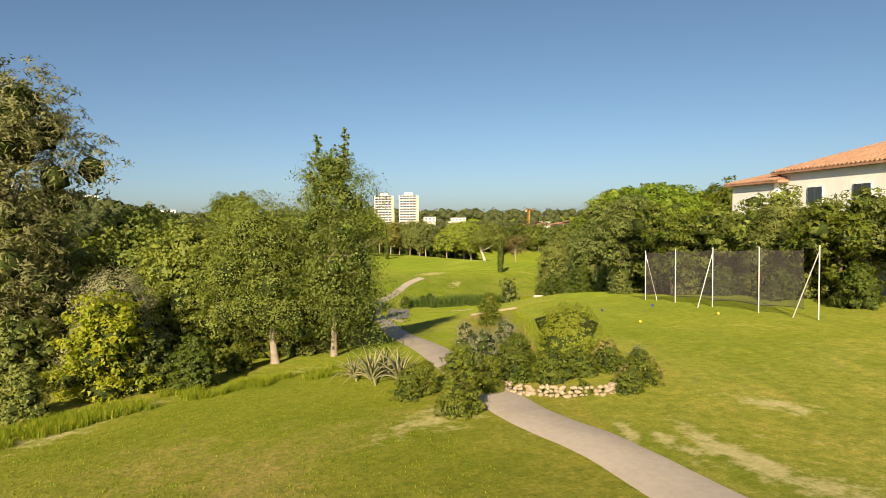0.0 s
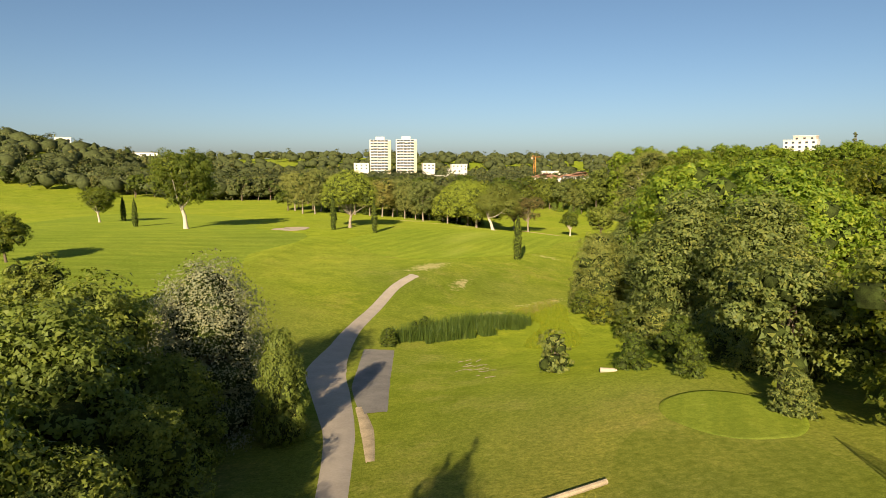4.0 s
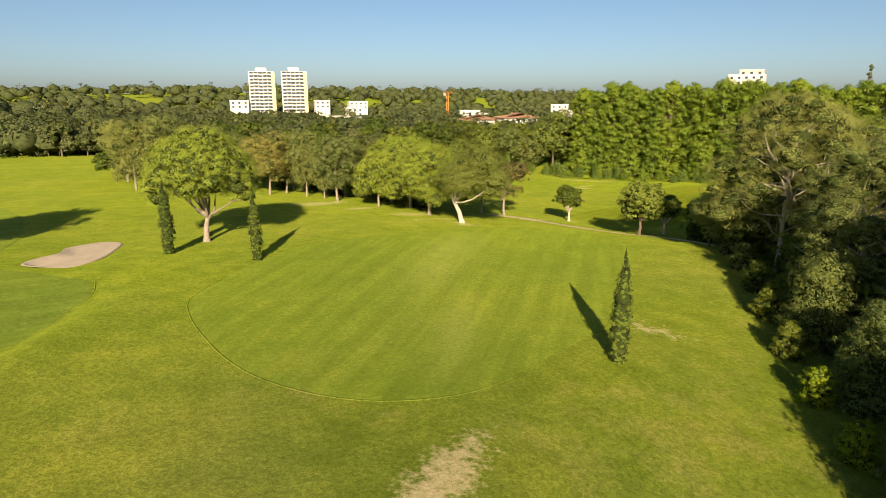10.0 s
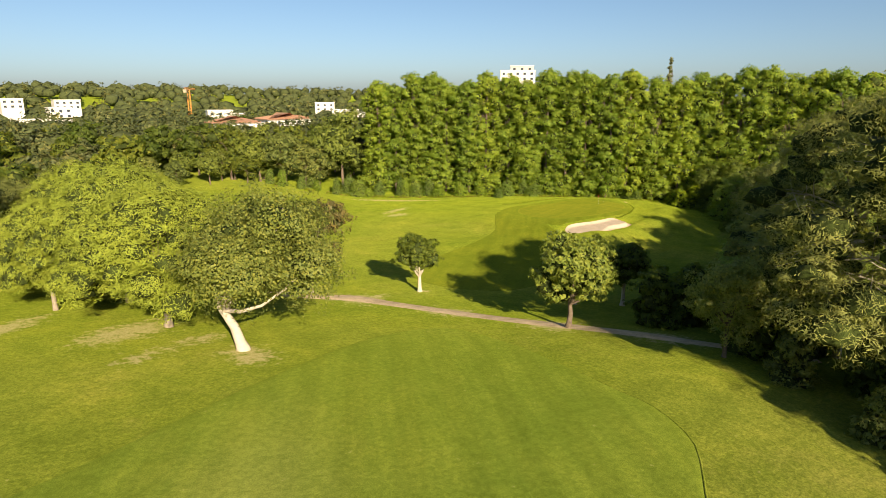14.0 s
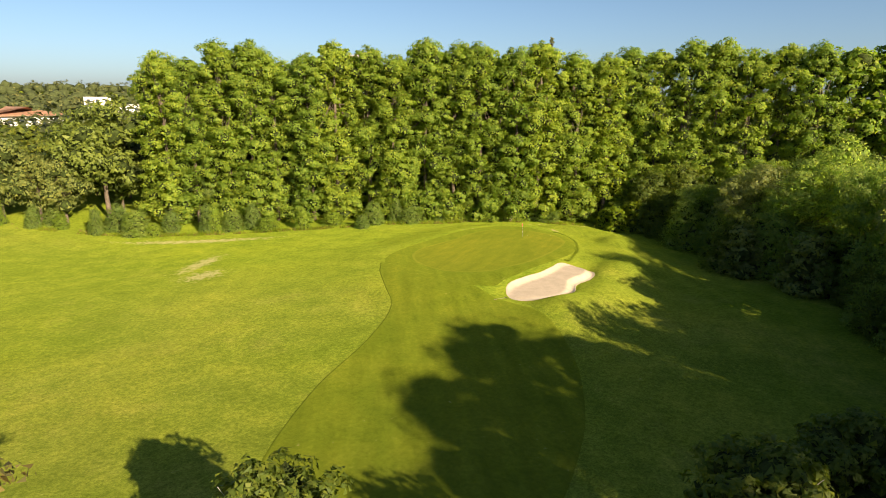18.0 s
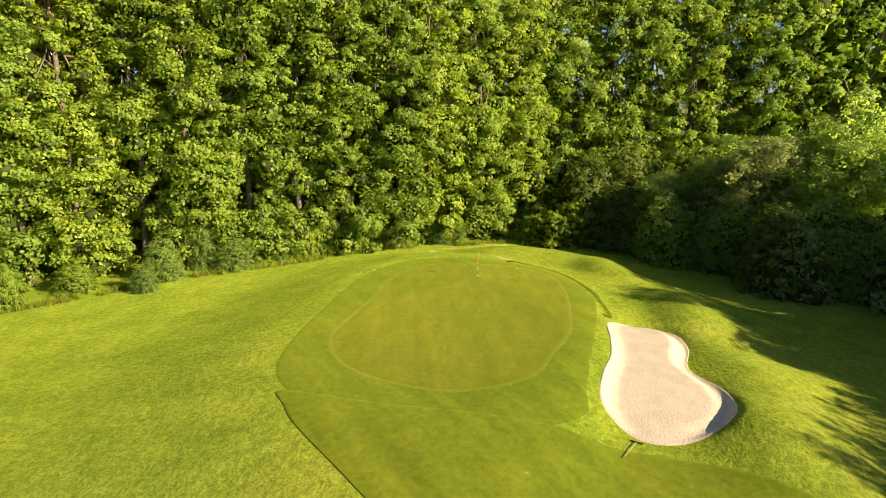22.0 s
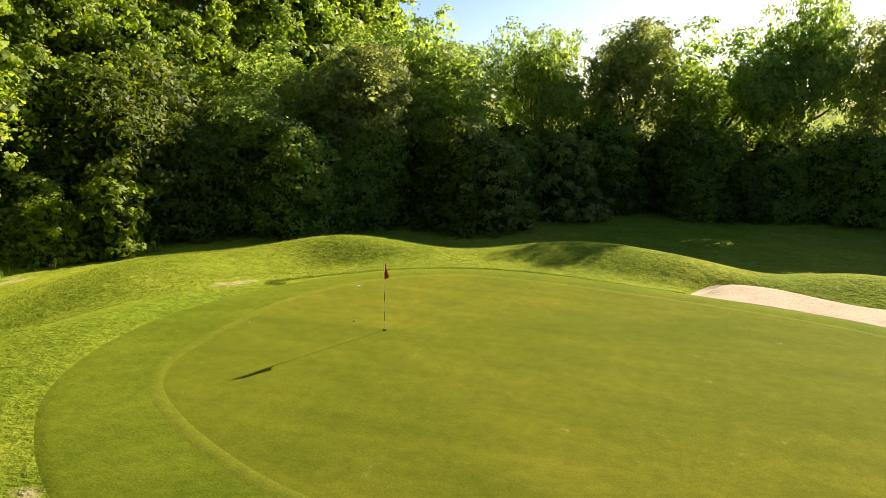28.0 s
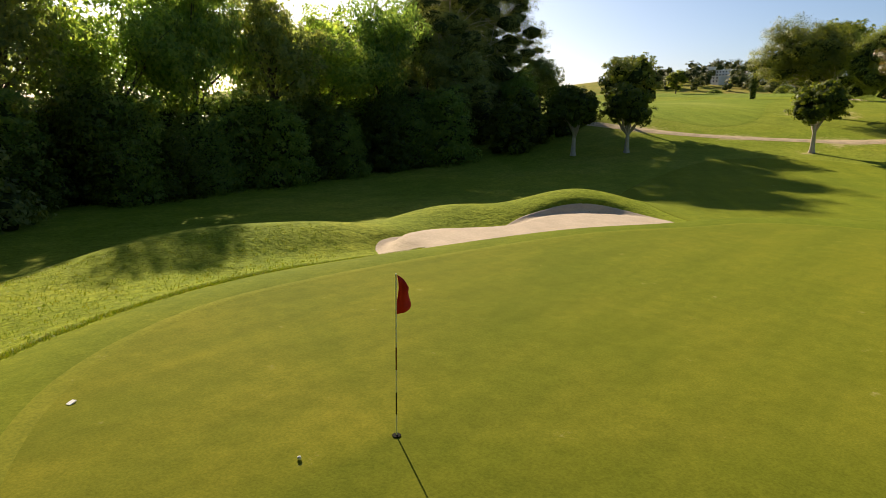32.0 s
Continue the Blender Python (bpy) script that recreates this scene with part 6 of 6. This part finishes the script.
# pale timber rail lying across the bank, brushwood
rail = part("timber_rail", tube([(-136.8, -185.7, gz(-136.8, -185.7) + 0.15), (-134.3, -185.0, gz(-134.3, -185.0) + 0.16), (-131.8, -184.4, gz(-131.8, -184.4) + 0.15)], 0.14, 8), STONE)
tagged(rail, "pale round timber rail lying on the bank", "rail")
pile = tagged(new("brushwood_pile"), "scattered pale cut logs and sticks in the grass", "logs")
for k in range(18):
    x, y = -131.4 + rs.normal() * 1.0, -155.0 + rs.normal() * 2.0
    a, l = 0.3 * rs.normal(), 0.4 + 0.7 * rs.random()
    z = gz(x, y) + 0.08
    part("log", tube([(x - l * math.cos(a) / 2, y - l * math.sin(a) / 2, z), (x + l * math.cos(a) / 2, y + l * math.sin(a) / 2, z + 0.06)], 0.012 + 0.018 * rs.random(), 6), BARK_PALE, pile)

# half-buried drain pipe in the ditch bank
pipe = tagged(new("drain_pipe"), "pale concrete drain pipe half sunk in the grass", "pipe")
zp = gz(-123.6, -166.4)
part("barrel", tube([(-124.1, -166.3, zp + 0.12), (-122.9, -166.7, zp + 0.1)], 0.2, 14), PATH, pipe)
# the barrel end is closed; a black disc paints the shade inside it
part("mouth", tube([(-124.14, -166.29, zp + 0.12), (-124.105, -166.3, zp + 0.12)], 0.16, 14), BLACK, pipe, "black disc for the shade inside the pipe mouth")

# ---- reeds and long grass ----
rr = np.random.default_rng(330)


def scatter(poly, n):
    loop = smooth_loop(poly)
    lo, hi = loop.min(0), loop.max(0)
    p = lo + (hi - lo) * rr.random((n * 4, 2))
    return p[outline_distance(p[:, 0], p[:, 1], loop) < 0][:n]


def patchy(p, scale, keep):
    return np.array([q for q in p if noise.noise(Vector((q[0] * scale, q[1] * scale, 1.7))) > keep])


reeds = on_land(patchy(scatter([(-139.8, -142), (-135.5, -137.8), (-128, -132.8), (-120.5, -131.2), (-119.6, -135), (-125.5, -139.6), (-132, -141.6), (-137.6, -144)], 3400), 0.45, -0.12))
tagged(part("reed_bed", join(*[blades(rr, reeds[k::5], 7, hh, 0.04, 0.8) for k, hh in enumerate((0.7, 1.1, 1.35, 1.6, 0.9))]), L_REED), "bed of dark green reeds in the ditch", "reeds", "", "stuff")
for x, y, s in ((-133.8, -137.6, 0.42), (-135.2, -138.6, 0.36), (-138.6, -142.8, 0.4)):
    plant(bush_dark[1], x, y, s, 30 * x, 0.1)
long_grass = np.concatenate([on_land(scatter([(-121, -126), (-112, -118), (-110, -122), (-114, -134), (-117, -146), (-121, -150), (-124, -146), (-118, -134)], 5000)), on_land(scatter([(-143, -212), (-141, -200), (-136, -190), (-133, -186), (-135, -198), (-138, -212), (-137, -222), (-143, -220)], 1500))])
bank_grass = on_land(patchy(scatter([(-162, -222), (-157, -217.5), (-152.5, -216), (-149, -215), (-149.5, -217), (-153, -218.2), (-157, -220), (-161, -224.5)], 3400), 0.9, -0.15))
tagged(part("long_grass", join(blades(rr, long_grass, 5, 0.26, 0.018, 1.0), blades(rr, bank_grass, 6, 0.3, 0.014, 1.1)), L_GRASS), "uncut long grass and seed heads", "long grass", "", "stuff")
bank_straw = on_land(patchy(scatter([(-142.6, -217), (-140.5, -217), (-138.2, -209), (-136.4, -200), (-134.6, -191), (-137.0, -189), (-140.4, -198), (-142.4, -208)], 2600), 0.5, -0.2))
straw = on_land(scatter([(-119, -124), (-111, -117), (-110, -119), (-116, -125)], 350))
tagged(part("dry_grass", join(blades(rr, straw, 4, 0.34, 0.02, 0.8), blades(rr, bank_straw, 6, 0.30, 0.011, 1.3)), L_STRAW), "dry straw-coloured seeding grass", "dry grass", "", "stuff")
turf_near = np.concatenate([on_land(scatter([(-162, -226), (-150, -217.5), (-146.8, -226.5), (-146.2, -232), (-150, -236), (-165, -236)], 7000)),
                            on_land(scatter([(7.4, -3), (10, 3), (8, 8), (2, 11.5), (-6, 13), (-14, 14), (-10, 20), (4, 19), (14, 10), (17, 0), (16, -10), (8, -16), (-2, -16), (-8, -15.5), (-4, -10.4), (2, -8.6)], 16000))])
tagged(part("grass_tufts", blades(rr, turf_near, 3, 0.06, 0.02, 1.4), L_GRASS), "ragged tufts of rough grass", "grass tufts", "", "stuff")

# bracken and dry stems at the foot of the tree row
foot = []
for i in range(len(base_line) - 1):
    (ax, ay), (bx, by) = base_line[i], base_line[i + 1]
    for k in range(int(math.hypot(bx - ax, by - ay) * 26)):
        t, o = rr.random(), rr.random() ** 1.5 * 1.7 + 0.15
        foot.append((ax + (bx - ax) * t + o, ay + (by - ay) * t + 0.5 * o))
foot = on_land(patchy(foot, 0.3, -0.2))
tagged(part("bracken", blades(rr, foot[::2], 5, 0.5, 0.05, 0.9), L_BRIGHT), "green bracken at the foot of the trees", "bracken", "", "stuff")
tagged(part("dead_stems", blades(rr, foot[1::2], 4, 0.35, 0.04, 1.2), L_BROWN), "brown dead stems at the foot of the trees", "dead stems", "", "stuff")

lip = []
for x, y in np.asarray(smooth_loop([(6.8, 1.5), (6.2, 5.5), (4, 8.2), (-0.5, 10.2), (6, -2.5), (3.8, -6.3), (-0.5, -8.5), (-3.5, -9.4), (-7.5, -9.2)][4:], 40))[:160]:
    for q in range(16):
        lip.append((x + 0.12 * rr.normal(), y - 0.25 + 0.12 * rr.normal()))
tagged(part("rough_lip", blades(rr, on_land(lip), 5, 0.075, 0.014, 1.2), L_GRASS), "taller grass along the mown edge of the apron", "grass edge", "", "stuff")
